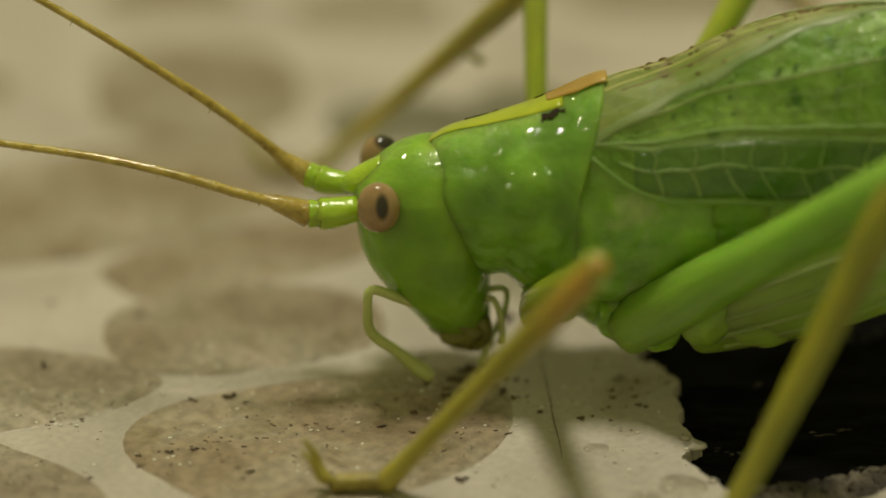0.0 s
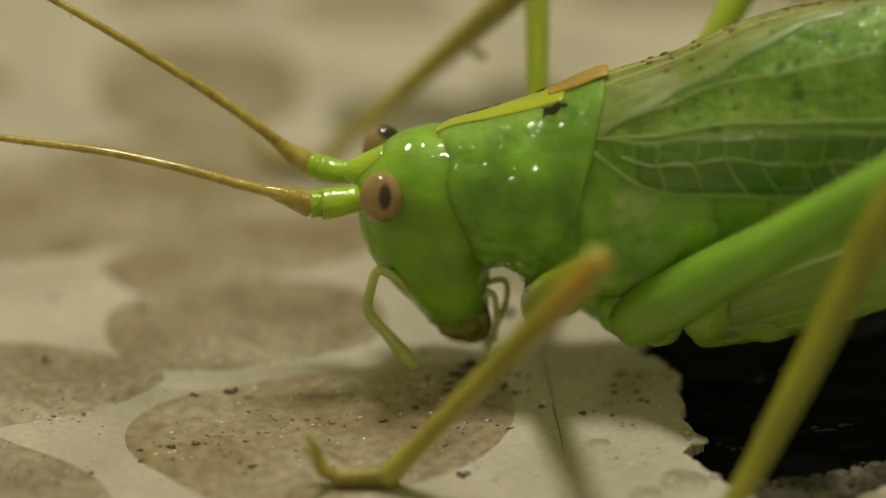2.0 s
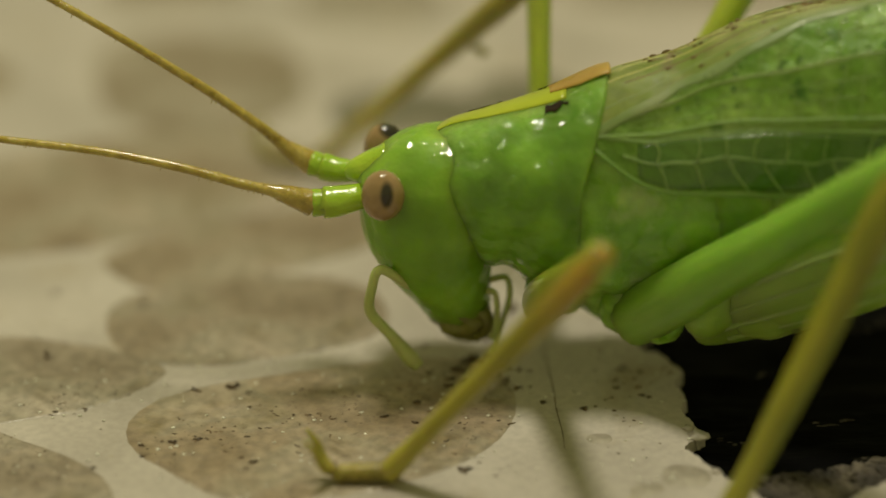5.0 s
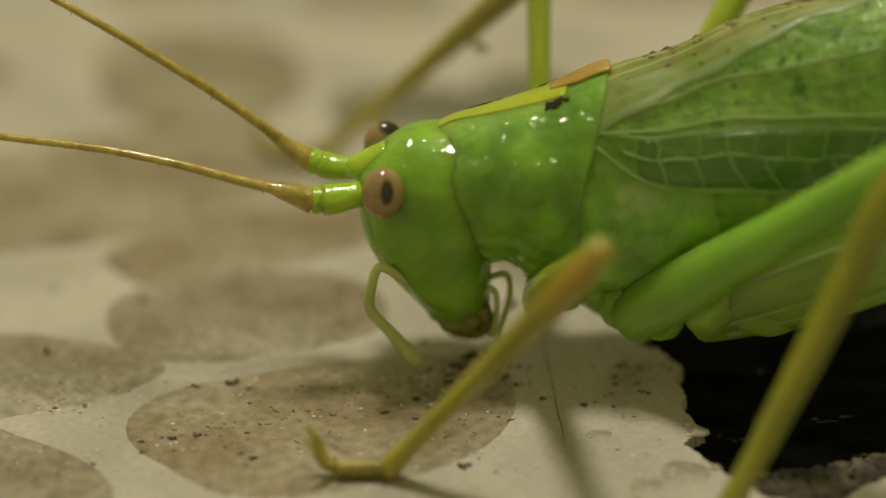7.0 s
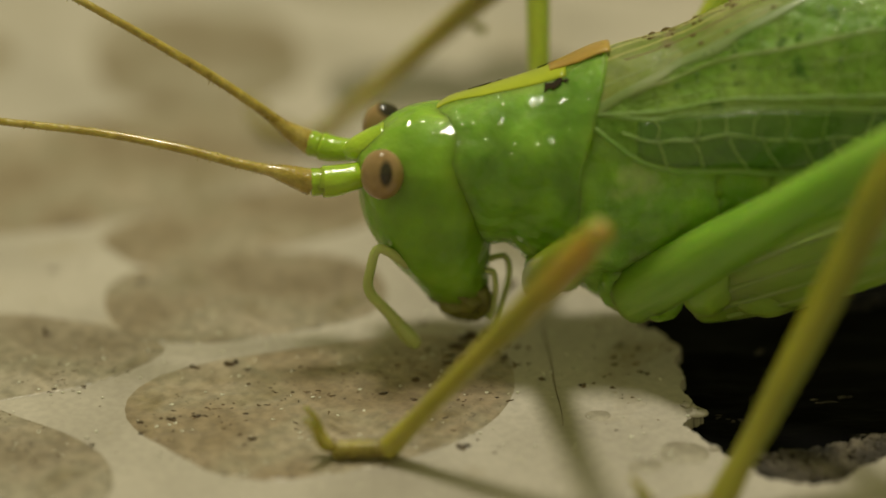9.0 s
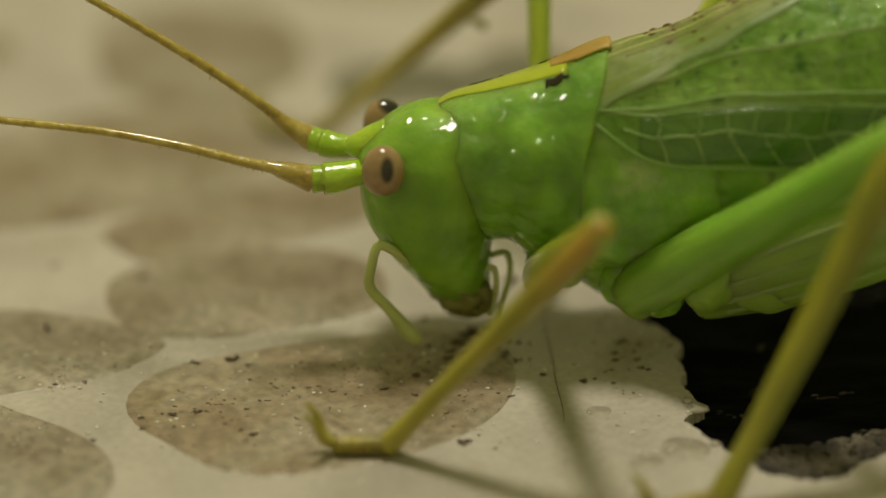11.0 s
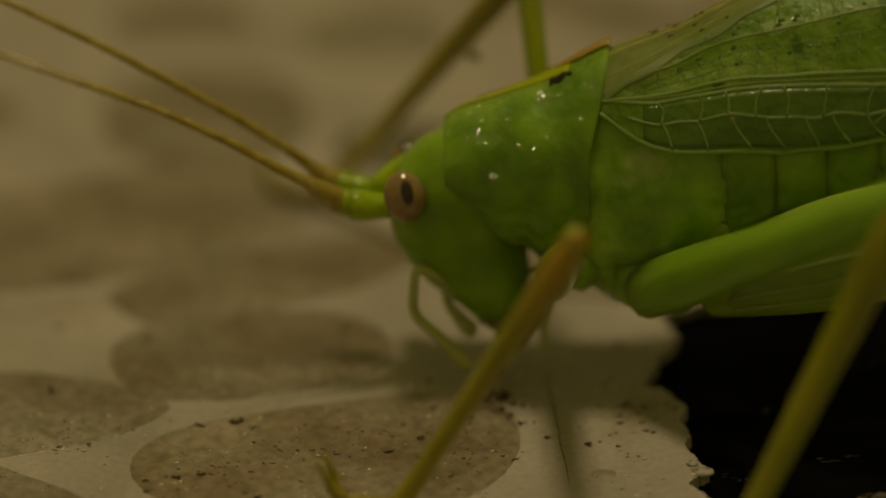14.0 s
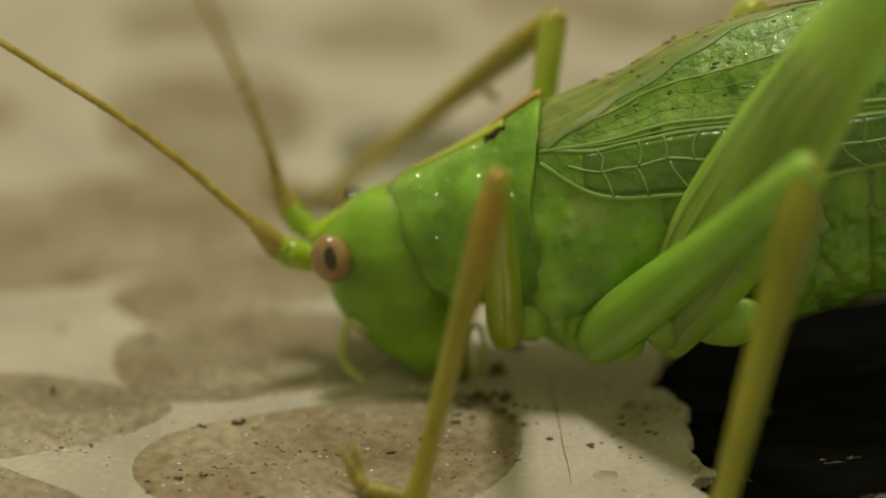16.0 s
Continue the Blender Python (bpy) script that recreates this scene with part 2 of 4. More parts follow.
def soft_pupil(m, centre, radius, colour):
    """A dark spot fading out round a point of the eye, in the eye's own space (mm)."""
    nt, bsdf = m.node_tree, m.node_tree.nodes["Principled BSDF"]
    base = bsdf.inputs["Base Color"].links[0].from_socket
    co = nt.nodes.new("ShaderNodeTexCoord")
    mp = nt.nodes.new("ShaderNodeMapping")
    mp.inputs["Scale"].default_value = (1 / (radius[0] * MM), 1 / (radius[1] * MM), 1 / (radius[2] * MM))
    mp.inputs["Location"].default_value = tuple(-c / r for c, r in zip(centre, radius))
    nt.links.new(co.outputs["Object"], mp.inputs["Vector"])
    gr = nt.nodes.new("ShaderNodeTexGradient")
    gr.gradient_type = "SPHERICAL"
    nt.links.new(mp.outputs["Vector"], gr.inputs["Vector"])
    ramp = nt.nodes.new("ShaderNodeValToRGB")
    stops(ramp, [(0.0, (0, 0, 0)), (0.22, (0.6, 0.6, 0.6)), (0.4, (1, 1, 1))])
    nt.links.new(gr.outputs["Fac"], ramp.inputs["Fac"])
    mix = nt.nodes.new("ShaderNodeMix")
    mix.data_type = "RGBA"
    nt.links.new(ramp.outputs["Color"], mix.inputs["Factor"])
    nt.links.new(base, mix.inputs["A"])
    mix.inputs["B"].default_value = (*colour, 1)
    nt.links.new(mix.outputs["Result"], bsdf.inputs["Base Color"])


soft_pupil(EYE_FAR, (0.12, -0.06, 0.40), (0.26, 0.30, 0.22), (0.008, 0.005, 0.003))
soft_pupil(EYEBALL, (0.07, -0.26, 0.13), (0.13, 0.26, 0.27), (0.012, 0.006, 0.003))
PALE = surface("palp_pale", [(0.3, (0.38, 0.42, 0.16)), (0.7, (0.52, 0.54, 0.26))], 1200, rough=0.35, sss=0.4)
JAW = surface("jaw_brown", [(0.3, (0.09, 0.08, 0.015)), (0.5, (0.16, 0.16, 0.03)), (0.7, (0.12, 0.06, 0.02))], 1400, rough=0.4, bump=0.03)
GROUT = surface("white_grout", [(0.35, (0.318, 0.284, 0.252)), (0.55, (0.416, 0.374, 0.338)), (0.7, (0.466, 0.426, 0.392))],
                260, rough=0.5, bump=0.010, bump_scale=1500, fleck=(1900, 0.70, (0.30, 0.26, 0.19)), grain=(7000, 0.92, 1.05), fine=0.005, stain=(430, 0.58, 0.14, (0.33, 0.275, 0.20)))
STONE = surface("pebble_beige", [(0.38, (0.19, 0.148, 0.106)), (0.48, (0.262, 0.214, 0.164)), (0.55, (0.272, 0.238, 0.188)), (0.66, (0.36, 0.304, 0.252))],
                420, rough=0.38, bump=0.06, bump_scale=1700, detail=10, grain=(4600, 0.78, 1.14), fine=0.025, fine_scale=6000, fleck=(3300, 0.70, (0.10, 0.075, 0.045)), rnd=0.1, stain=(800, 0.54, 0.16, (0.19, 0.153, 0.10)))
STONE_DARK = surface("pebble_grey_green", [(0.38, (0.085, 0.078, 0.052)), (0.55, (0.13, 0.12, 0.085)), (0.66, (0.19, 0.17, 0.125))], 420, rough=0.4, bump=0.06, bump_scale=1700, grain=(4600, 0.8, 1.14))
FAINT = surface("pebble_worn", [(0.38, (0.24, 0.21, 0.17)), (0.55, (0.33, 0.295, 0.25)), (0.66, (0.40, 0.36, 0.31))], 700, rough=0.45, bump=0.03, bump_scale=1700, grain=(5200, 0.88, 1.1))
# the grey flecks put patchy gloss and glints into the black's colour
PIT = surface("black_underlay", [(0.4, (0.001, 0.001, 0.001)), (0.62, (0.0025, 0.0025, 0.002)), (0.8, (0.02, 0.018, 0.015))],
              500, spec=0.03, rough=0.75, fleck=(900, 0.72, (0.05, 0.046, 0.04)), bump=0.25, bump_scale=900, stretch=(0.35, 1, 1))
# near-white for the specks that paint glints on the pebbles
GLINT = surface("glint_white", [(0.3, (0.6, 0.58, 0.52)), (0.7, (0.8, 0.78, 0.72))], 3000, rough=0.3, coat=0.5)
RUBBLE = surface("grey_rubble", [(0.3, (0.008, 0.006, 0.004)), (0.5, (0.045, 0.035, 0.025)), (0.7, (0.15, 0.125, 0.095))],
                 1800, rough=0.7, bump=0.1, bump_scale=2500)
CRUMB = surface("dark_crumb", [(0.36, (0.025, 0.017, 0.010)), (0.62, (0.17, 0.11, 0.055))], 4500, rough=0.6)


# ---- mesh tools ----
def mm(x, y, z):
    return Vector((x, y, z)) * MM


def link(name, bm, material, parent=None, label="", smooth=True):
    me = bpy.data.meshes.new(name)
    bmesh.ops.recalc_face_normals(bm, faces=bm.faces)
    bm.to_mesh(me)
    bm.free()
    for p in me.polygons:
        p.use_smooth = smooth
    me.materials.append(material)
    ob = new(name, me)
    if parent:
        ob.parent = parent
    return tagged(ob, label) if label else ob


def part(name, bm, material, parent, label=""):
    return link(name, bm, material, parent, label)


def spline(rows, n):
    """Smooth rows of numbers, n steps between each two."""
    rows = [np.array(r, float) for r in rows]
    out = []
    for i in range(len(rows) - 1):
        p0, p1, p2, p3 = rows[max(i - 1, 0)], rows[i], rows[i + 1], rows[min(i + 2, len(rows) - 1)]
        for k in range(n):
            t = k / n
            out.append(0.5 * (2 * p1 + (p2 - p0) * t + (2 * p0 - 5 * p1 + 4 * p2 - p3) * t * t + (3 * p1 - p0 - 3 * p2 + p3) * t ** 3))
    return out + [rows[-1]]


def skin(bm, rings):
    """Closed skin over rings of points, in metres."""
    made = [[bm.verts.new(p) for p in ring] for ring in rings]
    n = len(made[0])
    for a, b in zip(made, made[1:]):
        for i in range(n):
            bm.faces.new((a[i], a[(i + 1) % n], b[(i + 1) % n], b[i]))
    bm.faces.new(made[0])
    bm.faces.new(made[-1][::-1])
    return bm


def tube(bm, rows, n=10, steps=4, flat=1.0):
    """Tapered round bar through rows (x, y, z, radius), in mm."""
    pts = spline(rows, steps)
    rings, side = [], None
    for i, p in enumerate(pts):
        d = Vector(pts[min(i + 1, len(pts) - 1)][:3] - pts[max(i - 1, 0)][:3]).normalized()
        if side is None:
            side = d.cross(Vector((0, 0, 1)) if abs(d.z) < 0.9 else Vector((0, 1, 0))).normalized()
        side = (side - d * side.dot(d)).normalized()
        up = side.cross(d)
        r = max(p[3], 0.004)
        rings.append([(Vector(p[:3]) + side * math.cos(a) * r * flat + up * math.sin(a) * r) * MM
                      for a in (2 * math.pi * k / n for k in range(n))])
    return skin(bm, rings)


def blob(bm, c, r, n=10, uneven=0.0, seed=0.0):
    """Ellipsoid at c with radii r, in mm."""
    rings = []
    for i in range(1, n):
        th = math.pi * i / n
        ring = []
        for k in range(2 * n):
            ph = math.pi * k / n
            q = Vector((math.sin(th) * math.cos(ph), math.sin(th) * math.sin(ph), math.cos(th)))
            w = 1 + uneven * noise.noise(q * 1.7 + Vector((seed, seed * 2, 0)))
            ring.append(mm(c[0] + q.x * r[0] * w, c[1] + q.y * r[1] * w, c[2] + q.z * r[2] * w))
        rings.append(ring)
    return skin(bm, rings)


def sheet(bm, fn, u0, u1, lo, hi, nu, nv, thick):
    """A thin curved plate over fn(u, v, offset), v from lo(u) to hi(u)."""
    top, low = [], []
    for i in range(nu + 1):
        u = u0 + (u1 - u0) * i / nu
        a, b = lo(u), hi(u)
        top.append([bm.verts.new(fn(u, a + (b - a) * j / nv, thick)) for j in range(nv + 1)])
        low.append([bm.verts.new(fn(u, a + (b - a) * j / nv, 0.0)) for j in range(nv + 1)])
    for i in range(nu):
        for j in range(nv):
            bm.faces.new((top[i][j], top[i][j + 1], top[i + 1][j + 1], top[i + 1][j]))
            bm.faces.new((low[i][j], low[i + 1][j], low[i + 1][j + 1], low[i][j + 1]))
    for i in range(nu):
        for j in (0, nv):
            bm.faces.new((top[i][j], top[i + 1][j], low[i + 1][j], low[i][j]))
    for j in range(nv):
        for i in (0, nu):
            bm.faces.new((top[i][j], top[i][j + 1], low[i][j + 1], low[i][j]))
    return bm


def table(rows, x):
    """Value rows interpolated at x by their first column."""
    xs = [r[0] for r in rows]
    return [float(np.interp(x, xs, [r[k] for r in rows])) for k in range(1, len(rows[0]))]


# ---- ground ----
HOLE = [(3.92, 3.10), (4.25, 2.12), (3.86, 1.38), (3.61, 0.70), (3.46, 0.33), (3.89, 0.13), (4.19, -0.36), (4.01, -0.91), (4.17, -1.40), (4.03, -1.94), (4.22, -2.24), (4.44, -2.59),
        (4.11, -2.81), (4.01, -3.10), (4.29, -3.41), (4.55, -3.85), (4.77, -4.07), (5.05, -4.36), (5.24, -4.66), (5.59, -4.80), (6.04, -4.83), (6.52, -4.63), (6.94, -4.23), (7.35, -3.88), (8.28, -2.79), (10.24, 0.41), (10.26, 2.56), (9.45, 3.94), (8.42, 4.27), (7.06, 3.95), (5.60, 3.75)]


def build_ground():
    bm = bmesh.new()
    rim = []
    for i, p in enumerate(HOLE):
        q = HOLE[(i + 1) % len(HOLE)]
        n = max(2, int(math.dist(p, q) / 0.03))
        for k in range(n):
            f = k / n
            x, y = p[0] + (q[0] - p[0]) * f, p[1] + (q[1] - p[1]) * f
            j, h = (sum(noise.noise((x * w, y * w, z)) * a for w, a in ((2.6, 0.09), (6.3, 0.05), (14.0, 0.035), (31.0, 0.02))) for z in (3.0, 8.0))
            rim.append((x + j, y + h))
    size = 3000.0
    outer = [bm.verts.new(mm(x, y, 0)) for x, y in ((-size, -size), (size, -size), (size, size), (-size, size))]
    loop = [bm.verts.new(mm(x, y, 0)) for x, y in rim]
    edges = [bm.edges.new((outer[i], outer[(i + 1) % 4])) for i in range(4)]
    ring = [bm.edges.new((loop[i], loop[(i + 1) % len(loop)])) for i in range(len(loop))]
    bmesh.ops.triangle_fill(bm, edges=edges + ring, use_beauty=True)
    low = [bm.verts.new(mm(x + 0.02, y, -0.22)) for x, y in rim]
    for i in range(len(loop)):
        j = (i + 1) % len(loop)
        bm.faces.new((loop[i], loop[j], low[j], low[i]))
    ground = link("ground", bm, GROUT, smooth=False)
    tagged(ground, "off-white pebble-patterned ground with a ragged broken patch", "ground", kind="structure")
    bm = bmesh.new()
    nx, ny = 90, 60
    grid = []
    for i in range(nx + 1):
        col = []
        for j in range(ny + 1):
            x, y = 2.5 + 10.5 * i / nx, -6.5 + 14.5 * j / ny
            z = -0.3 + 0.10 * noise.noise((x * 0.7, y * 2.2, 0)) + 0.05 * noise.noise((x * 2.5, y * 6.0, 4)) + 0.02 * noise.noise((x * 9, y * 14, 7))
            col.append(bm.verts.new(mm(x, y, min(z, -0.12))))
        grid.append(col)
    for i in range(nx):
        for j in range(ny):
            bm.faces.new((grid[i][j], grid[i + 1][j], grid[i + 1][j + 1], grid[i][j + 1]))
    pit = link("underlay", bm, PIT)
    tagged(pit, "black rough underlay bared by the broken patch", "ground", kind="structure")
    return ground


def pebble(ground, cx, cy, rx, ry, turn, seed, n=24, square=2.3, height=0.008, taper=0.0, flare=0.0, material=None):
    bm = bmesh.new()
    rings = []
    for s, z in ((1.0, -0.02), (0.985, height * 0.55), (0.93, height * 0.9), (0.6, height)):
        ring = []
        for k in range(n):
            a = 2 * math.pi * k / n
            w = (abs(math.cos(a)) ** square + abs(math.sin(a)) ** square) ** (-1 / square)
            w *= 1 + 0.10 * noise.noise((math.cos(a) * 1.3 + seed, math.sin(a) * 1.3, seed * 0.7)) + 0.015 * noise.noise((a * 6, seed, 0))
            x, y = rx * w * math.cos(a) * s * (1 + flare * math.sin(a)), ry * w * math.sin(a) * s * (1 - taper * math.cos(a))
            c, q = math.cos(turn), math.sin(turn)
            ring.append(mm(x * c - y * q, x * q + y * c, z))
        rings.append(ring)
    skin(bm, rings)
    ob = part("pebble", bm, material or STONE, ground)
    ob.location = mm(cx, cy, 0)
    return ob


# centre x, y, half length, half width, turn in degrees, taper, squareness
PEBBLES_NEAR = [
        (-3.55, 1.48, 2.61, 1.64, 11, 0.12, 2.6),
    (-1.90, -2.48, 3.20, 2.12, 17, -0.02, 2.7),
    (-3.45, 4.54, 3.24, 1.26, 26, 0.1, 2.5),
    (-7.04, -0.71, 2.13, 1.41, 6, 0.45, 2.2),
    (-7.92, -4.34, 2.90, 1.87, -30, 0.1, 2.4),
    (-6.6, 7.0, 4.1, 2.5, 22, 0.1, 2.6),
]
PEBBLES_FAR = [
    (-5.35, 12.5, 2.35, 2.9, 10, 0.1, 2.5),
        (-1.63, 17.34, 1.78, 1.84, 2, 0.1, 2.3),
    (-10.40, 12.42, 0.89, 1.42, 0, 0.2, 2.2),
    (-6.46, 18.22, 1.77, 1.58, 3, 0.1, 2.2),
    (5.72, 17.95, 2.92, 1.46, 0, 0.1, 2.2),
    (4.81, 10.72, 1.58, 1.67, 0, 0.1, 2.2),
    (3.61, 5.33, 2.55, 1.86, 1, 0.1, 2.2),
    (10.35, 13.11, 2.46, 2.26, 0, 0.1, 2.2),
    (-13.76, 14.48, 1.74, 3.03, 0, 0.1, 2.2),
    (9.16, 6.20, 2.81, 1.79, 0, 0.1, 2.2),
]
# darker pebbles
PEBBLES_DARK = [(-0.75, 10.7, 1.75, 1.25, 6, 0.1, 2.3), (1.75, 11.6, 1.1, 1.1, 2, 0.1, 2.2)]
# worn traces of pebbles
PEBBLES_FAINT = [(3.95, -3.91, 0.42, 0.36, 0, 0.1, 2.2), (2.62, -2.72, 0.22, 0.17, 10, 0.1, 2.2), (3.3, -4.3, 0.3, 0.2, 20, 0.1, 2.2)]
PEBBLES = PEBBLES_NEAR + PEBBLES_FAR


def inside(x, y, poly):
    hit = False
    for i in range(len(poly)):
        (x1, y1), (x2, y2) = poly[i], poly[i - 1]
        if (y1 > y) != (y2 > y) and x < (x2 - x1) * (y - y1) / (y2 - y1) + x1:
            hit = not hit
    return hit


def build_pebbles(ground):
    for i, (x, y, a, b, turn, taper, square) in enumerate(PEBBLES):
        pebble(ground, x, y, a, b, radians(turn), i * 3.7 + 1.3, 40, square, taper=taper, flare=0.28 if i == 1 else 0.0)
    for x, y, a, b, turn, taper, square in PEBBLES_DARK:
        pebble(ground, x, y, a, b, radians(turn), x * 2.3, 30, square, taper=taper, material=STONE_DARK)
    for x, y, a, b, turn, taper, square in PEBBLES_FAINT:
        pebble(ground, x, y, a, b, radians(turn), x * 3.1, 20, square, height=0.004, taper=taper, material=FAINT)
    rng = random.Random(5)
    for j in range(-9, 13):
        for i in range(-6, 7):
            x = i * 6.0 + (3.0 if j % 2 else 0) + rng.uniform(-0.5, 0.5)
            y = j * 3.9 + rng.uniform(-0.4, 0.4)
            if -5.5 - 1.5 < y < 19.5 and abs(x) < 10.5 + (y + 5) * 0.14:
                continue
            if inside(x, y, HOLE) or (2 < x < 14 and -8 < y < 9):
                continue
            pebble(ground, x, y, rng.uniform(2.2, 2.9), rng.uniform(1.3, 1.75), rng.uniform(-0.25, 0.25), i * 1.9 + j * 7.3, n=16)


def crumb(x, y, r, tall, seed):
    bm = bmesh.new()
    rng = random.Random(int(seed * 10))
    up = tall > 0.1
    blob(bm, (0, 0, tall * 0.4), (r * 0.6, r * 0.35, tall * (0.7 if up else 0.4)), 6, 1.7, seed)
    for k in range(5):
        q = r * rng.uniform(0.12, 0.35)
        blob(bm, (rng.uniform(-r, r), rng.uniform(-r, r) * 0.7, q * 0.4), (q * rng.uniform(0.8, 1.8), q, q * 0.7), 5, 1.7, seed + k)
    ob = link("crumb", bm, CRUMB)
    ob.location = mm(x, y, 0.012)
    return tagged(ob, "tiny dark crumb lying on the pale ground", "crumb", "crumbs on the ground")


def on_pebble(x, y):
    for px, py, a, b, turn, *_ in PEBBLES:
        c, q = math.cos(radians(turn)), math.sin(radians(turn))
        u, v = (x - px) * c + (y - py) * q, -(x - px) * q + (y - py) * c
        if (u / a) ** 2 + (v / b) ** 2 < 0.95:
            return True
    return False


def build_litter():
    for i, ((x, y), r, tall) in enumerate([((-7.01, 0.01), 0.055, 0.14), ((-3.68, -1.03), 0.12, 0.06), ((-4.29, -1.12), 0.07, 0.03), ((0.21, -0.40), 0.09, 0.05), ((0.76, 0.01), 0.08, 0.06),
            ((0.11, -0.99), 0.07, 0.05), ((-0.78, -3.57), 0.1, 0.04), ((-3.13, -3.48), 0.08, 0.05), ((0.33, -3.74), 0.12, 0.04), ((-5.02, -2.95), 0.05, 0.03), ((-4.52, -2.86), 0.06, 0.03),
            ((-4.10, -2.77), 0.06, 0.03), ((-5.73, -3.65), 0.05, 0.03), ((-0.47, -1.56), 0.08, 0.05), ((-1.00, -2.03), 0.05, 0.04), ((-0.47, -2.22), 0.05, 0.03), ((1.71, -1.53), 0.05, 0.03),
            ((2.42, -1.75), 0.07, 0.04), ((1.01, -0.10), 0.06, 0.05), ((3.15, 1.77), 0.07, 0.05), ((-5.50, 2.01), 0.07, 0.03), ((-7.23, 2.45), 0.07, 0.03),
            ((0.84, 0.85), 0.15, 0.16), ((1.01, -0.17), 0.15, 0.14), ((0.51, -0.11), 0.2, 0.08), ((1.25, 1.79), 0.13, 0.12)]):
        crumb(x, y, r, tall, i * 2.3)
    rng = random.Random(21)
    bm = bmesh.new()
    for k in range(4600):
        x, y = rng.uniform(-8.0, 5.0), rng.uniform(-5.8, 5.0) if k % 3 else rng.uniform(-5, -0.5)
        if inside(x, y, HOLE) or noise.noise((x * 0.9, y * 0.9, 2.0)) + 0.3 * noise.noise((x * 4, y * 4, 5)) < 0.0:
            continue
        if rng.random() > 0.06 and not on_pebble(x, y):
            continue
        r = 0.006 + 0.019 * rng.random() ** 4
        blob(bm, (x, y, 0.010), (r * rng.uniform(0.6, 2.4), r * rng.uniform(0.6, 1.4), r * 0.5), 4, 1.5, k)
    # a cluster where the cricket feeds
    (fx, fy) = (0.55, -0.56)
    for k in range(50):
        x, y = fx + rng.gauss(0, 0.55), fy + rng.gauss(0, 0.35)
        r = 0.012 + 0.045 * rng.random() ** 3
        blob(bm, (x, y, 0.012), (r * rng.uniform(0.7, 1.9), r * rng.uniform(0.6, 1.3), r * 0.6), 5, 1.6, k + 0.5)
    (fx, fy) = (3.25, -0.7)
    for k in range(60):
        x, y = fx + rng.gauss(0, 0.5), fy + rng.gauss(0, 0.7)
        r = 0.007 + 0.022 * rng.random() ** 4
        if not inside(x, y, HOLE):
            blob(bm, (x, y, 0.006), (r * rng.uniform(0.7, 2.2), r * rng.uniform(0.6, 1.5), r * 0.5), 5, 1.6, k + 0.3)
    grit = link("grit", bm, CRUMB)
    tagged(grit, "scattered dark specks of grit on the pebbles", "grit", kind="stuff")
    # small white blobs stand in for bright glints of the pebble surface
    bm = bmesh.new()
    for k in range(260):
        x, y, r = rng.uniform(-7.5, 4.5), rng.uniform(-5.5, 1.5), rng.uniform(0.010, 0.030)
        if not inside(x, y, HOLE):
            blob(bm, (x, y, 0.012), (r * 1.4, r, r * 0.8), 3, 0.8, k)
    dust = link("dust", bm, GLINT)
    tagged(dust, "scattered white specks painted in as glints on the pebbles", "dust", kind="stuff")
    # loose dark fibres
    bm = bmesh.new()
    for k in range(90):
        x, y = rng.uniform(-4.8, 3.0), rng.uniform(-4.6, 0.3)
        if inside(x, y, HOLE) or not on_pebble(x, y) or rng.random() < 0.5:
            continue
        a, n = rng.uniform(0, 6.28), rng.uniform(0.025, 0.06)
        rows = []
        for q in range(4):
            rows.append((x, y, 0.014 + 0.008 * (q % 2), 0.005 + 0.008 * rng.random()))
            a += rng.uniform(-1.1, 1.1)
            x, y = x + math.cos(a) * n, y + math.sin(a) * n * 0.7
        tube(bm, rows, 5, 3)
    fibres = link("fibre_litter", bm, CRUMB)
    tagged(fibres, "short curled dark fibres strewn on the ground", "litter", kind="stuff")
    # a hair-fine crack
    bm = bmesh.new()
    tube(bm, [(*p, 0.008, r) for p, r in (((1.80, 0.9), 0.004), ((1.82, 0.01), 0.008), ((1.90, -0.99), 0.009), ((1.93, -1.75), 0.009), ((2.00, -2.50), 0.007), ((2.02, -3.04), 0.003))], 5, 4)
    crack = link("crack", bm, CRUMB)
    tagged(crack, "hair-fine dark crack in the pale ground", "crack", kind="structure")
    # flakes along the broken rim
    for i, ((x, y), r) in enumerate([((4.28, -2.64), 0.13), ((4.12, -2.42), 0.07), ((4.46, -3.78), 0.06)]):
        bm = bmesh.new()
        blob(bm, (0, 0, 0.03), (r * 1.3, r, 0.05), 6, 0.9, i * 3.1 + 2)
        ob = link("flake", bm, GROUT)
        ob.location = mm(x, y, -0.02)
        tagged(ob, "small white flake on the broken rim", "flake", "flakes on the rim")
    bm = bmesh.new()
    for k in range(700):
        f = rng.random()
        p = (5.0 + 2.6 * f + rng.uniform(-0.15, 0.15), -4.75 + 0.7 * f * f + 1.1 * rng.random())
        if not inside(p[0], p[1], HOLE):
            continue
        r = rng.uniform(0.02, 0.08)
        blob(bm, (p[0], p[1], -0.2 + 0.03 * rng.random()), (r * 1.3, r, r), 4, 0.8, k)
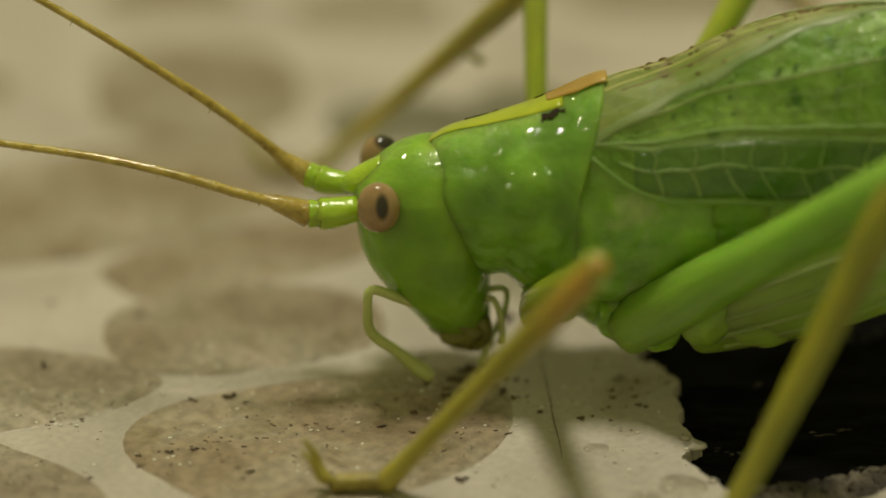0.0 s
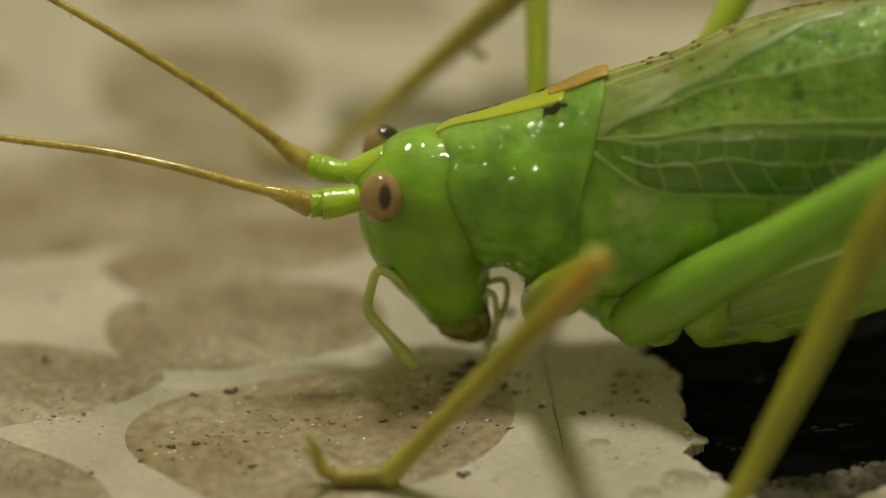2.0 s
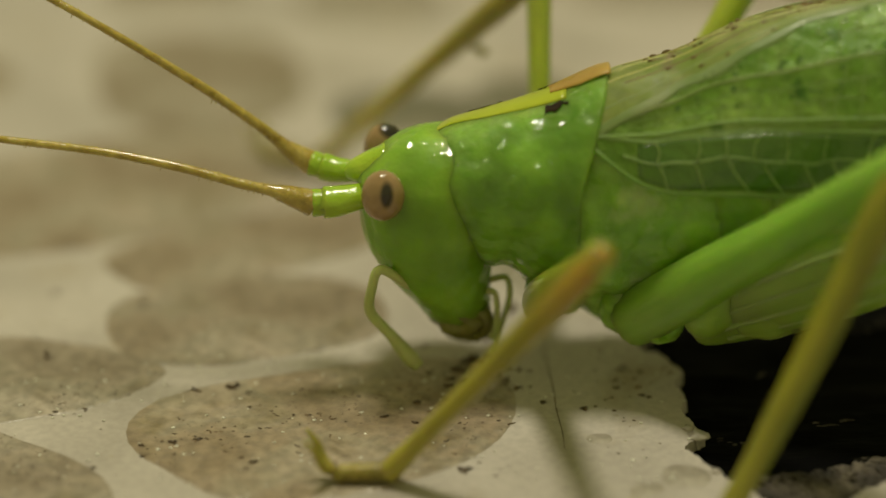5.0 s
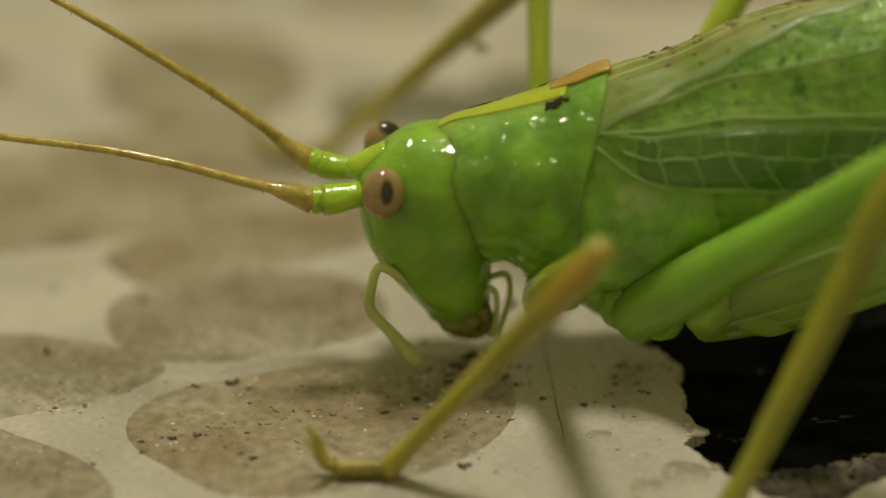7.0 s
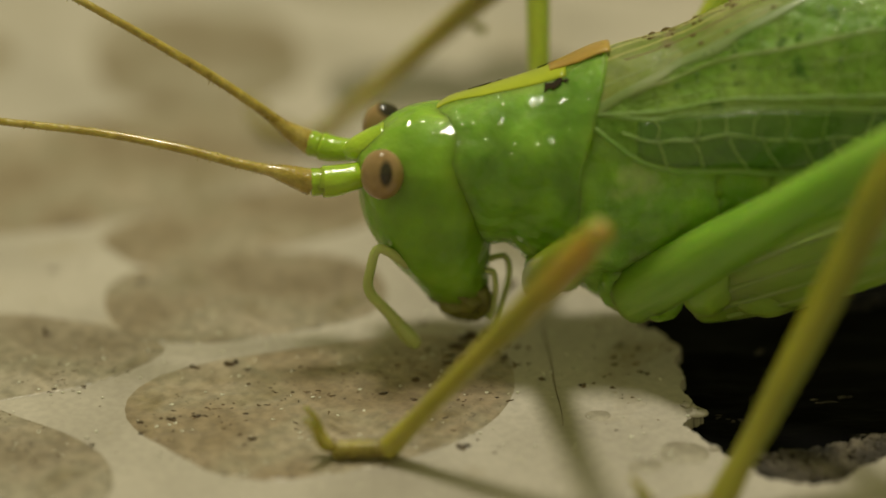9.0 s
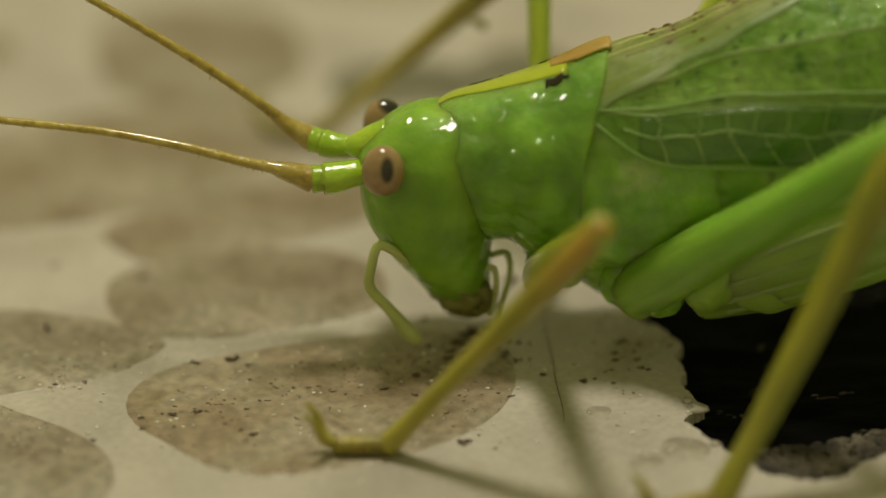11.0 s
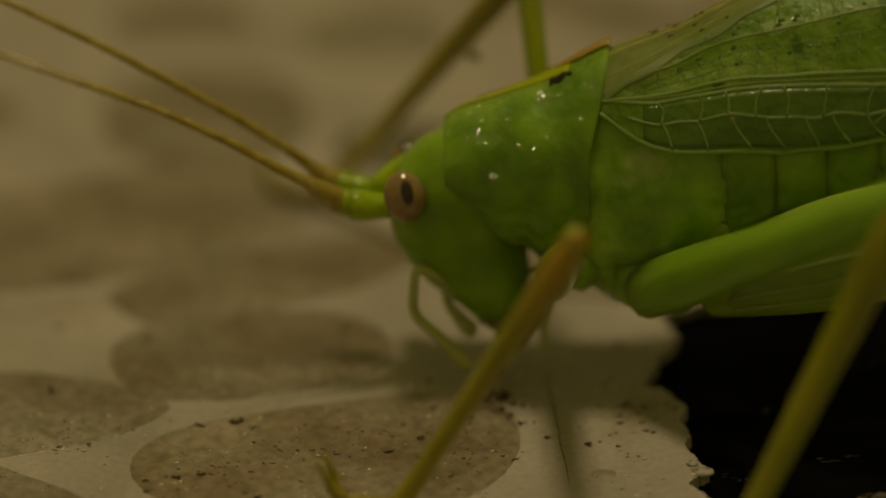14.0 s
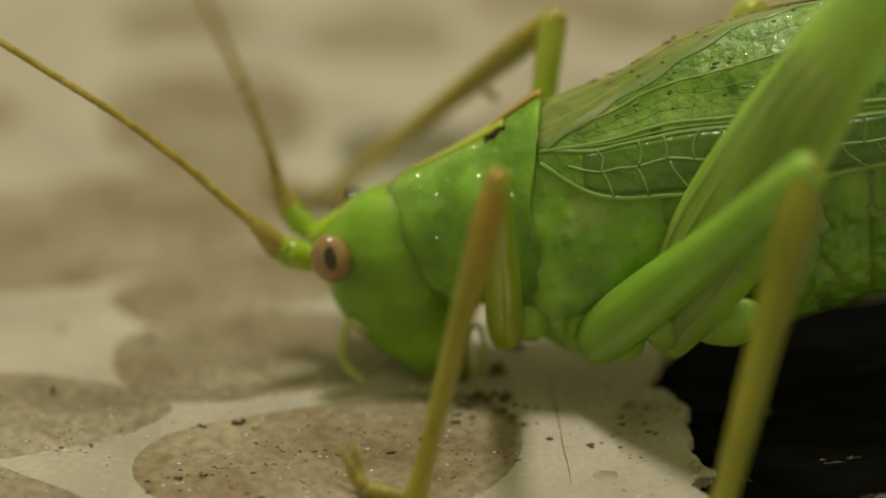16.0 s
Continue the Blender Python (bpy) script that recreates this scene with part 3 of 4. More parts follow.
    # thin lighter slivers that imitate streaks of gloss on the underlay
    for (x, y), n in (((6.59, -1.98), 0.5), ((6.89, -1.90), 0.3), ((7.05, -3.14), 0.35), ((7.29, -3.04), 0.3), ((4.71, -2.50), 0.3), ((4.98, -2.64), 0.22), ((5.63, -0.30), 0.25), ((7.81, 1.68), 0.5), ((7.98, 1.42), 0.4), ((7.55, 1.29), 0.3)):
        for q in range(4):
            a, b = x + rng.uniform(-n, n) * 0.7, y + rng.uniform(-0.10, 0.10)
            blob(bm, (a, b, -0.17), (n * rng.uniform(0.06, 0.2), rng.uniform(0.008, 0.018), 0.012), 5, 1.6, a * 9)
    rubble = link("rubble", bm, RUBBLE)
    tagged(rubble, "grey-brown crumbled rubble and modelled gloss streaks on the black underlay", "rubble", kind="stuff")


# ---- bush cricket ----
# sections across the trunk: x, middle height, half height, half width
TRUNK = [(0.15, 3.15, 0.80, 0.85), (0.73, 3.18, 1.16, 1.05), (1.12, 3.25, 1.22, 1.13), (1.61, 3.12, 1.57, 1.22), (2.28, 3.20, 1.99, 1.28), (2.86, 3.14, 2.27, 1.34), (3.83, 3.31, 2.28, 1.42),
         (4.97, 3.55, 2.50, 1.50), (6.40, 3.78, 2.59, 1.50), (7.82, 4.02, 2.46, 1.45), (9.72, 4.21, 2.14, 1.25), (11.43, 4.34, 1.66, 0.90), (12.37, 4.44, 1.16, 0.40)]
SHIELD = [(-0.19, 3.37, 1.01, 0.98), (0.15, 3.31, 1.27, 1.10), (0.73, 3.29, 1.46, 1.20), (1.60, 3.32, 1.73, 1.30), (2.47, 3.42, 2.03, 1.37), (2.74, 3.46, 2.07, 1.38)]
# head by height: z, front x, back x, half width
HEAD = [(4.47, -0.40, 0.63, 0.35), (4.34, -0.75, 0.80, 0.62), (4.13, -1.03, 0.92, 0.86), (3.86, -1.34, 0.96, 1.00), (3.65, -1.46, 0.96, 1.08), (3.22, -1.45, 0.97, 1.12), (2.68, -1.40, 0.93, 1.12),
        (2.25, -1.24, 0.88, 1.08), (1.81, -0.94, 0.84, 1.00), (1.42, -0.59, 0.83, 0.86), (1.12, -0.36, 0.83, 0.72), (0.91, -0.16, 0.77, 0.52)]
TRUNK_FINE, SHIELD_FINE = spline(TRUNK, 8), spline(SHIELD, 6)


def trunk_at(x, th, off):
    zc, a, b = table(TRUNK_FINE, x)
    return mm(x, -(b + off) * math.sin(th), zc + (a + off) * math.cos(th))


def shield_at(x, th, off):
    f = (x - SHIELD[0][0]) / (SHIELD[-1][0] - SHIELD[0][0])
    x -= 0.45 * min(1.0, abs(th) / 1.3) ** 2 * max(0.0, f) ** 2
    zc, a, b = table(SHIELD_FINE, x)
    off -= min(1.0, abs(th) / 0.9) * (0.05 * max(0.0, f) ** 7 + 0.07 * max(0.0, 1 - f) ** 5)
    # soft lumps on the flanks
    off += min(1.0, max(0.0, abs(th) - 0.35) * 2) * max(0.0, 1 - max(0.0, abs(th) - 1.15) * 2.5) * (0.07 * noise.noise((x * 1.9, th * 2.6, 5.0)) + 0.03 * noise.noise((x * 4.2, th * 5.5, 2.0)))
    over = mm(x, -(b + off) * math.sin(th), zc + (a + off) * math.cos(th))
    # it passes into the skin of the thorax below
    w = min(1.0, max(0.0, (abs(th) - 1.1) / 0.8))
    return over.lerp(trunk_at(x, th, 0.03 + min(0.0, off)), w * w * (3 - 2 * w))


# lines on the wing: place along the body, angle round it
FOLD_LINE = [(2.45, 0.78), (3.4, 0.60), (3.85, 0.50), (4.6, 0.46), (5.2, 0.38), (5.85, 0.24), (7.5, 0.06), (12.4, -0.02)]
RIDGE_LINE = [(2.45, 0.76), (2.95, 0.66), (4.3, 0.56), (5.65, 0.62), (7.2, 0.57), (12.4, 0.5)]
UPPER_LINE = [(2.45, 0.77), (3.05, 0.81), (4.3, 0.85), (5.65, 0.96), (7.2, 1.04), (12.4, 1.06)]
BAND_LINE = [(2.45, 0.76), (3.3, 0.88), (3.85, 0.89), (4.75, 0.96), (7.2, 1.13), (12.4, 1.15)]
MIDDLE_LINE = [(2.45, 0.84), (3.4, 1.03), (3.85, 1.07), (4.65, 1.13), (5.7, 1.22), (7.0, 1.31), (12.4, 1.3)]
LOWER_LINE = [(2.45, 0.86), (2.65, 0.93), (2.95, 1.09), (3.4, 1.22), (3.85, 1.29), (5.45, 1.44), (6.65, 1.48), (9.0, 1.48), (12.4, 1.1)]


def wing_at(x, th, off):
    lift = 0.05 + 0.07 * min(1.0, max(0.0, (x - 2.4) / 1.2)) + 0.04 * math.sin(3 * th) + 0.20 * min(1.0, max(0.0, (x - 2.5) / 2.5)) * max(0.0, math.cos(th)) ** 6
    grow = min(1.0, max(0.0, (x - 2.5) / 0.8))
    for line, high, wide in ((FOLD_LINE, 0.05, 0.09), (RIDGE_LINE, 0.03, 0.07), (UPPER_LINE, 0.018, 0.04), (BAND_LINE, 0.015, 0.04)):
        lift += grow * high * math.exp(-((abs(th) - table(line, x)[0]) / wide) ** 2)
    return trunk_at(x, th, lift + off)


CRICKET = tagged(new("bush_cricket"), "live green bush cricket with amber antennae feeding on the ground", "insect")
HOME = {CRICKET: Vector((0, 0, 0))}


def body_part(name, bm, material, parent, pivot=(0, 0, 0), label=""):
    """Links a mesh made in the cricket's space, with its origin at the pivot (mm)."""
    p = mm(*pivot)
    for v in bm.verts:
        v.co -= p
    ob = part(name, bm, material, parent, label)
    ob.location = p - HOME[parent]
    HOME[ob] = p
    return ob


def build_trunk():
    bm = bmesh.new()
    rings = []
    for x, zc, a, b in TRUNK_FINE:
        ring = []
        for k in range(48):
            t = 2 * math.pi * k / 48
            p = Vector((x, -b * math.sin(t), zc + a * math.cos(t)))
            w = (0.10 * noise.noise(p * 1.5) + 0.07 * noise.noise(p * 3.2) + 0.03 * noise.noise(p * 6.5)) * (0.3 + 0.7 * min(1.0, max(0.0, (x - 2.0) / 0.8)))
            ring.append(mm(p.x, p.y - w * math.sin(t), p.z + w * math.cos(t)))
        rings.append(ring)
    body_part("thorax", skin(bm, rings), THORAX, CRICKET, label="glossy green thorax with paler blotches")
    # belly rings of the abdomen
    x = 4.5
    while x < 12.0:
        bm = bmesh.new()
        w = 0.9

        def ring_at(u, v, off, x=x):
            return trunk_at(u, v, -0.27 + off + 0.06 * math.sin((u - x) / 0.9 * math.pi) + 0.03 * (u - x))
        sheet(bm, ring_at, x, x + w, lambda u: 1.0, lambda u: 2.75, 6, 14, 0.28)
        body_part("abdomen_ring", bm, SHELL, CRICKET)
        x += 0.86
    for c, r, mat in (((4.45, -1.50, 1.82), (0.46, 0.34, 0.52), HIND), ((5.53, -1.55, 1.73), (0.68, 0.28, 0.42), HIND), ((3.60, -1.25, 1.59), (0.52, 0.36, 0.52), THORAX)):
        bm = bmesh.new()
        blob(bm, c, r, 14, 0.18, c[0])
        body_part("leg_root_lobe", bm, mat, CRICKET, label="soft rounded lobe over the leg root")
    # side plates above the leg roots
    for c, r in (((2.78, -0.84, 2.78), (0.42, 0.42, 0.85)), ((3.63, -0.92, 2.72), (0.5, 0.45, 0.8)), ((4.64, -1.00, 2.54), (0.55, 0.42, 0.7)),
                 ((1.94, -0.68, 1.89), (0.55, 0.45, 0.6)), ((3.06, -0.85, 1.54), (0.4, 0.4, 0.5))):
        bm = bmesh.new()
        blob(bm, c, r, 9, 0.2, c[0])
        body_part("side_plate", bm, THORAX, CRICKET)


def build_shield():
    lo, hi = lambda u: -2.9, lambda u: 2.9
    bm = bmesh.new()
    sheet(bm, lambda u, v, o: shield_at(u, v, o if o else -0.9), SHIELD[0][0], SHIELD[-1][0], lo, hi, 44, 120, 0.03)
    shield = body_part("pronotum", bm, SHELL, CRICKET, (2.4, 0, 3.5), "smooth saddle-shaped green neck shield")
    bm = bmesh.new()
    sheet(bm, lambda u, v, o: shield_at(u, v, 0.031 + o), SHIELD[0][0], 2.05, lambda u: -0.42, lambda u: 0.06 + 0.11 * max(0.0, u), 20, 10, 0.008)
    body_part("stripe", bm, YELLOW, shield, label="bright yellow back stripe")
    bm = bmesh.new()
    sheet(bm, lambda u, v, o: shield_at(u, v, 0.034 + o + 0.05 * max(0, u - 1.9)), 1.78, SHIELD[-1][0] + 0.04, lambda u: -0.46, lambda u: 0.05 + 0.13 * min(1.0, (u - 1.78) / 0.5) - 0.03 * (u - 1.78), 16, 10, 0.02)
    body_part("saddle", bm, ORANGE, shield, label="orange-brown rear of the shield")
    for x0, x1, v0, v1 in ((1.70, 1.98, 0.30, 0.41), (1.98, 2.1, 0.33, 0.37), (1.62, 2.15, -0.40, -0.27), (0.42, 0.82, -0.40, -0.29), (0.9, 1.0, -0.38, -0.30)):
        bm = bmesh.new()
        sheet(bm, lambda u, v, o: shield_at(u, v, 0.045 + o), x0, x1, lambda u: v0 + 0.015 * math.sin(u * 25), lambda u: v1 + 0.02 * math.sin(u * 31), 8, 4, 0.012)
        body_part("dark_mark", bm, DARK, shield, label="small black mark")
    return shield


def build_wing(side):
    """side 1: the wing towards the camera; -1: the other."""
    def at(u, v, o):
        return wing_at(u, v * side, o + (0.03 if side < 0 else 0))
    root, tip = 2.45, 12.3
    on = lambda line: (lambda u: table(line, u)[0])
    fold, ridge, upper, band, middle, edge = (on(q) for q in (FOLD_LINE, RIDGE_LINE, UPPER_LINE, BAND_LINE, MIDDLE_LINE, LOWER_LINE))
    bm = bmesh.new()
    sheet(bm, lambda u, v, o: at(u, v, o if o else -0.22), root, tip, (lambda u: -0.55) if side > 0 else (lambda u: 0.35), edge, 90, 60, 0.03)
    wing = body_part("wing", bm, WING, CRICKET, label="leaf-green folded wing with pale veins")
    bm = bmesh.new()
    sheet(bm, lambda u, v, o: at(u, v, 0.034 + o), root + 0.75, tip - 1.5, lambda u: band(u) + 0.02, lambda u: edge(u) - 0.03, 60, 10, 0.004)
    body_part("cell_band", bm, CELL, wing, label="dark green window cells of the wing")
    rng = random.Random(11)
    if side > 0:
        bm = bmesh.new()
        sheet(bm, lambda u, v, o: at(u, v, 0.033 + o), root + 0.03, tip, lambda u: -0.52, lambda u: fold(u) + 0.02 * math.sin(u * 5), 80, 16, 0.004)
        body_part("membrane", bm, MEMBRANE, wing, label="pale straw-coloured translucent membrane of the upper wing")
        bm = bmesh.new()
        sheet(bm, lambda u, v, o: at(u, v, 0.040 + o), root + 1.2, tip, lambda u: -0.34, lambda u: -0.16 + 0.10 * min(1, (u - root) / 3) + 0.03 * math.sin(u * 7), 60, 6, 0.006)
        body_part("wing_ridge", bm, BROWN, wing, label="brown speckled upper edge of the wing")

    bm = bmesh.new()
    sheet(bm, lambda u, v, o: at(u, v, 0.0375 + o), root + 0.05, 9.0, lambda u: fold(u) - 0.07, lambda u: fold(u) + 0.035 + 0.015 * math.sin(u * 6), 70, 6, 0.003)
    body_part("fold", bm, FOLD, wing, label="pale raised fold")

    def run(line, a, b, n, wobble=0.0):
        return [(a + (b - a) * k / n, line(a + (b - a) * k / n) + wobble * rng.uniform(-1, 1)) for k in range(n + 1)]
    long_veins = [("fold", FOLD, run(ridge, root + 0.05, 11.5, 16, 0.006), 0.014),
                  ("vein", VEIN, run(upper, root + 0.1, 11.8, 16, 0.004), 0.022), ("vein", VEIN_SOFT, run(lambda u: (upper(u) + band(u)) / 2, root + 0.6, 11.8, 16, 0.004), 0.010),
                  ("vein", VEIN, run(band, root + 0.02, 11.8, 20), 0.024), ("vein", VEIN, run(edge, root + 0.03, 12.2, 26), 0.026)]
    if side > 0:
        for f, mat in ((-0.06, RUSSET), (0.06, STRAW), (0.2, RUSSET), (0.32, STRAW), (0.5, STRAW), (0.62, RUSSET), (0.8, FOLD)):
            long_veins.append(("streak", mat, run(lambda u: -0.3 + (fold(u) + 0.3) * f, root + 0.05 + (0.5 if mat is RUSSET else 0.0), 9.5, 16, 0.014), 0.011 if mat is RUSSET else 0.017))
    for name, mat, line, r in long_veins:
        bm = bmesh.new()
        tube(bm, [(*(at(p[0], p[1], 0.041 - r * 1.8) / MM), r * 2.0) for p in spline(line, 3)], n=6, steps=1)
        body_part(name, bm, mat, wing, label={"fold": "pale raised fold", "vein": "pale raised vein", "streak": "fine straw or russet streak"}[name])
    # net of cross veins: a middle line, with cells above and below it
    net = bmesh.new()
    mids = run(middle, root + 0.5, tip - 2.0, 26, 0.022)
    veins = [(mids, 0.015)]
    x = root + 1.05
    while x < tip - 2.0:
        veins.append(([(x + rng.uniform(-0.06, 0.16), band(x)), (x + rng.uniform(-0.02, 0.08), (band(x) + middle(x)) / 2), (x, middle(x) + 0.012)], 0.015))
        x += rng.uniform(0.46, 0.78)
    x = root + 1.1
    while x < tip - 2.0:
        q = (x + 0.05, middle(x) * 0.6 + edge(x) * 0.4)
        e = x + rng.uniform(0.12, 0.34)
        veins.append(([(x - 0.04, middle(x)), q, (e, edge(e) - 0.01)], 0.014))
        if rng.random() < 0.35:
            veins.append(([(x + 0.26, middle(x) + 0.01), q], 0.013))
        x += rng.uniform(0.42, 0.66)
    for line, r in veins:
        tube(net, [(*(at(p[0], p[1], 0.046 - r * 1.75) / MM), r * 2.0) for p in spline(line, 3)], n=6, steps=1)
    tagged(body_part("vein_net", net, VEIN, wing, label="net of fine pale cross veins"), kind="stuff")
    # faint reticulation of the upper wing
    web = bmesh.new()
    for low, high, rows in ((fold, ridge, 2), (ridge, upper, 3)):
        grid = [[(root + 0.7 + 0.33 * i + rng.uniform(-0.09, 0.09), j / rows) for j in range(rows + 1)] for i in range(24)]
        for i in range(23):
            for j in range(rows):
                for q in (grid[i][j + 1], grid[i + 1][j]):
                    a, b = ((x, low(x) + (high(x) - low(x)) * f + 0.012 * math.sin(x * 37)) for x, f in (grid[i][j], q))
                    if rng.random() < 0.8:
                        tube(web, [(*(at(p[0], p[1], 0.020) / MM), 0.017) for p in (a, ((a[0] + b[0]) / 2 + rng.uniform(-0.03, 0.03), (a[1] + b[1]) / 2), b)], n=5, steps=2)
    tagged(body_part("vein_web", web, VEIN_SOFT, wing, label="faint pale reticulation of the wing"), kind="stuff")
    if side > 0:
        # irregular meshwork along the upper edge
        bm, knots, v0, v1, r = bmesh.new(), {}, -0.36, 0.10, 0.011

        def knot(i, j):
            if (i, j) not in knots:
                knots[i, j] = (root + 0.9 + i * 0.27 + rng.uniform(-0.1, 0.1) + (0.13 if j % 2 else 0), v0 + j * 0.11 + rng.uniform(-0.032, 0.032))
            return knots[i, j]
        for i in range(18):
            for j in range(int((v1 - v0) / 0.11)):
                for q in ((i + 1, j), (i + (j % 2), j + 1)):
                    if (q[1] == j and (i + j) % 2) or rng.random() < 0.3:
                        continue
                    a, b = knot(i, j), knot(*q)
                    tube(bm, [(*(at(p[0], p[1], 0.042 - r * 1.6) / MM), r * 1.8) for p in (a, ((a[0] + b[0]) / 2, (a[1] + b[1]) / 2), b)], n=5, steps=1)
        tagged(body_part("brown_mesh", bm, RUSSET, wing, label="brown and olive meshwork along the wing's upper edge"), kind="stuff")
        bm = bmesh.new()
        for k in range(46):
            x = root + 0.8 + rng.uniform(0, 6.5)
            v = -0.25 + (fold(x) + 0.2) * rng.uniform(0.1, 0.95)
            blob(bm, at(x, v, 0.032) / MM, (0.07 * rng.uniform(0.5, 1.3), 0.016, 0.05 * rng.uniform(0.5, 1.1)), 6, 0.5, k)
        body_part("russet_spotting", bm, RUSSET, wing, label="russet dots on the pale membrane")
    bm = bmesh.new()
    for k in range(56):
        x = root + 1.2 + rng.uniform(0, 8.0)
        row = rng.choice((0, 1, 2, 3))
        v = (fold(x) + 0.08, ridge(x) - 0.06, ridge(x) + 0.09, ridge(x) + 0.19)[row] + rng.uniform(-0.03, 0.03)
        blob(bm, at(x, v, 0.020) / MM, (0.07 * rng.uniform(0.5, 1.2), 0.016, 0.06 * rng.uniform(0.5, 1.2)), 6, 0.4, k)
    body_part("spotting", bm, CELL, wing, label="scattered dark dots")


def build_head():
    neck = (0.98, 0.00, 3.01)
    rings = []
    for z, x0, x1, b in spline(HEAD, 4):
        ring = []
        for k in range(36):
            a = 2 * math.pi * k / 36
            c, s = math.cos(a), math.sin(a)
            ring.append(mm((x0 + x1) / 2 + (x1 - x0) / 2 * c, b * math.copysign(abs(s) ** 0.9, s), z))
        rings.append(ring)
    bm = bmesh.new()
    head = body_part("head", skin(bm, rings), GREEN, CRICKET, neck, "smooth glossy green head")
    for side in (-1, 1):
        c = (-1.01, -1.00, 3.71)
        c = (c[0], c[1] * -side * (1 if side < 0 else 0.92), c[2])
        bm = bmesh.new()
        blob(bm, c, (0.37, 0.30, 0.45), 14)
        body_part("eye", bm, EYEBALL if side < 0 else EYE_FAR, head, c, "tan-brown bulging eye")
    # knob between the antennae
    bm = bmesh.new()
    tube(bm, [(-0.90, 0.00, 3.86) + (0.35,), (-1.24, 0.00, 3.76) + (0.3,), (-1.53, 0.00, 3.70) + (0.2,), (-1.67, 0.00, 3.67) + (0.08,)], 14)
    body_part("brow", bm, LIME, head, label="bright lime knob between the antennae")
    # upper lip and jaws
    bm = bmesh.new()
    blob(bm, (0.28, -0.12, 1.09), (0.50, 0.68, 0.36), 14, 0.35, 3)
    body_part("upper_lip", bm, JAW, head, label="olive-brown upper lip")
    for a, b, c in (((0.37, -0.50, 1.23), (0.16, -0.50, 0.96), (0.53, -0.40, 0.66)), ((0.65, -0.45, 1.29), (0.71, -0.45, 0.96), (0.57, -0.35, 0.63)), ((0.38, 0.30, 0.80), (0.16, 0.30, 0.50), (0.54, 0.20, 0.33))):
        bm = bmesh.new()
        tube(bm, [a + (0.20,), b + (0.19,), c + (0.08,)], 10, flat=0.8)
        body_part("jaw", bm, JAW, head, label="brownish toothed jaw")
    for p in ((0.02, -0.55, 0.97), (0.20, -0.55, 0.83), (0.37, -0.55, 0.77), (0.55, -0.50, 0.72), (0.69, -0.50, 0.81)):
        bm = bmesh.new()
        tube(bm, [(p[0], p[1], p[2] + 0.12, 0.08), (p[0] + 0.02, p[1] - 0.02, p[2] - 0.04, 0.03)], 6)
        body_part("tooth", bm, JAW, head)
    return head


def build_antenna(head, rows, label):
    """rows from the base out: x, y, z, radius. Two stout base joints, then the long whip."""
    base = rows[0][:3]
    bm = bmesh.new()
    a, b, c = rows[:3]
    half = tuple((p + q) / 2 for p, q in zip(b, c))
    tube(bm, [a, b, (*half[:3], half[3] * 1.06), (*half[:3], half[3] * 0.9), c, (*c[:3], c[3] * 0.7)], 16)
    scape = body_part("antenna", bm, LIME, head, base, label)
    bm = bmesh.new()
    fine = spline(rows[2:], 14)
    rng = random.Random(int(rows[0][1] * 10))
    pts = []
    for i, p in enumerate(fine):
        slim = 1.0 - 0.28 * min(1.0, i / 18)
        pts.append((p[0], p[1], p[2], p[3] * slim * (1.03 if i % 2 else 0.98)))
    tube(bm, pts, 10, 1)
    for i in range(2, len(fine) - 1):
        for q in range(3):
            a = rng.uniform(0, 6.28)
            d = Vector((-0.3, math.cos(a), math.sin(a))).normalized()
            o = Vector(fine[i][:3]) + Vector((rng.uniform(-0.08, 0.08), 0, 0))
            e = o + d * (fine[i][3] * 0.85 + rng.uniform(0.0, 0.035))
            tube(bm, [(*o, 0.010), (*e, 0.004)], 4, 1)
    body_part("whip", bm, AMBER, scape, base, "thin ringed amber whip")
    return scape


def build_palp(head, rows, label):
    bm = bmesh.new()
    tube(bm, rows, 10, 5)
    return body_part("palp", bm, PALE, head, rows[0][:3], label)


# ---- legs: bars along their own x axis ----
def femur_mesh(length, r0, r1, r2, flat=0.8):
    bm = bmesh.new()
    tube(bm, [(-0.25 * r0, 0, 0, r0 * 0.6), (0, 0, 0, r0), (length * 0.25, 0, 0, r1), (length * 0.6, 0, 0, r1 * 0.8),
              (length * 0.92, 0, 0, r2), (length, 0, 0, r2 * 0.95), (length + r2 * 0.6, 0, 0, r2 * 0.5)], 14, 5, flat)
    return bm


def tibia_mesh(length, r0, r1, spines=10, seed=1):
    bm = bmesh.new()
    tube(bm, [(-r0 * 0.6, 0, 0, r0 * 0.3), (0, 0, 0, r0 * 0.8), (length * 0.12, 0, 0, r0 * 1.1), (length * 0.3, 0, 0, r0), (length * 0.8, 0, 0, r1),
              (length, 0, 0, r1 * 1.2), (length + r1 * 0.5, 0, 0, r1 * 0.6)], 12, 5)
    rng = random.Random(seed)
    for k in range(spines * 5):
        x = length * (0.15 + 0.85 * rng.random())
        a = rng.uniform(0, 6.28)
        r = r0 + (r1 - r0) * x / length
        ln = rng.uniform(0.04, 0.09)
        tube(bm, [(x, math.cos(a) * r * 0.9, math.sin(a) * r * 0.9, 0.012), (x + ln * 0.8, math.cos(a) * (r + ln), math.sin(a) * (r + ln), 0.004)], 4, 1)
    return bm


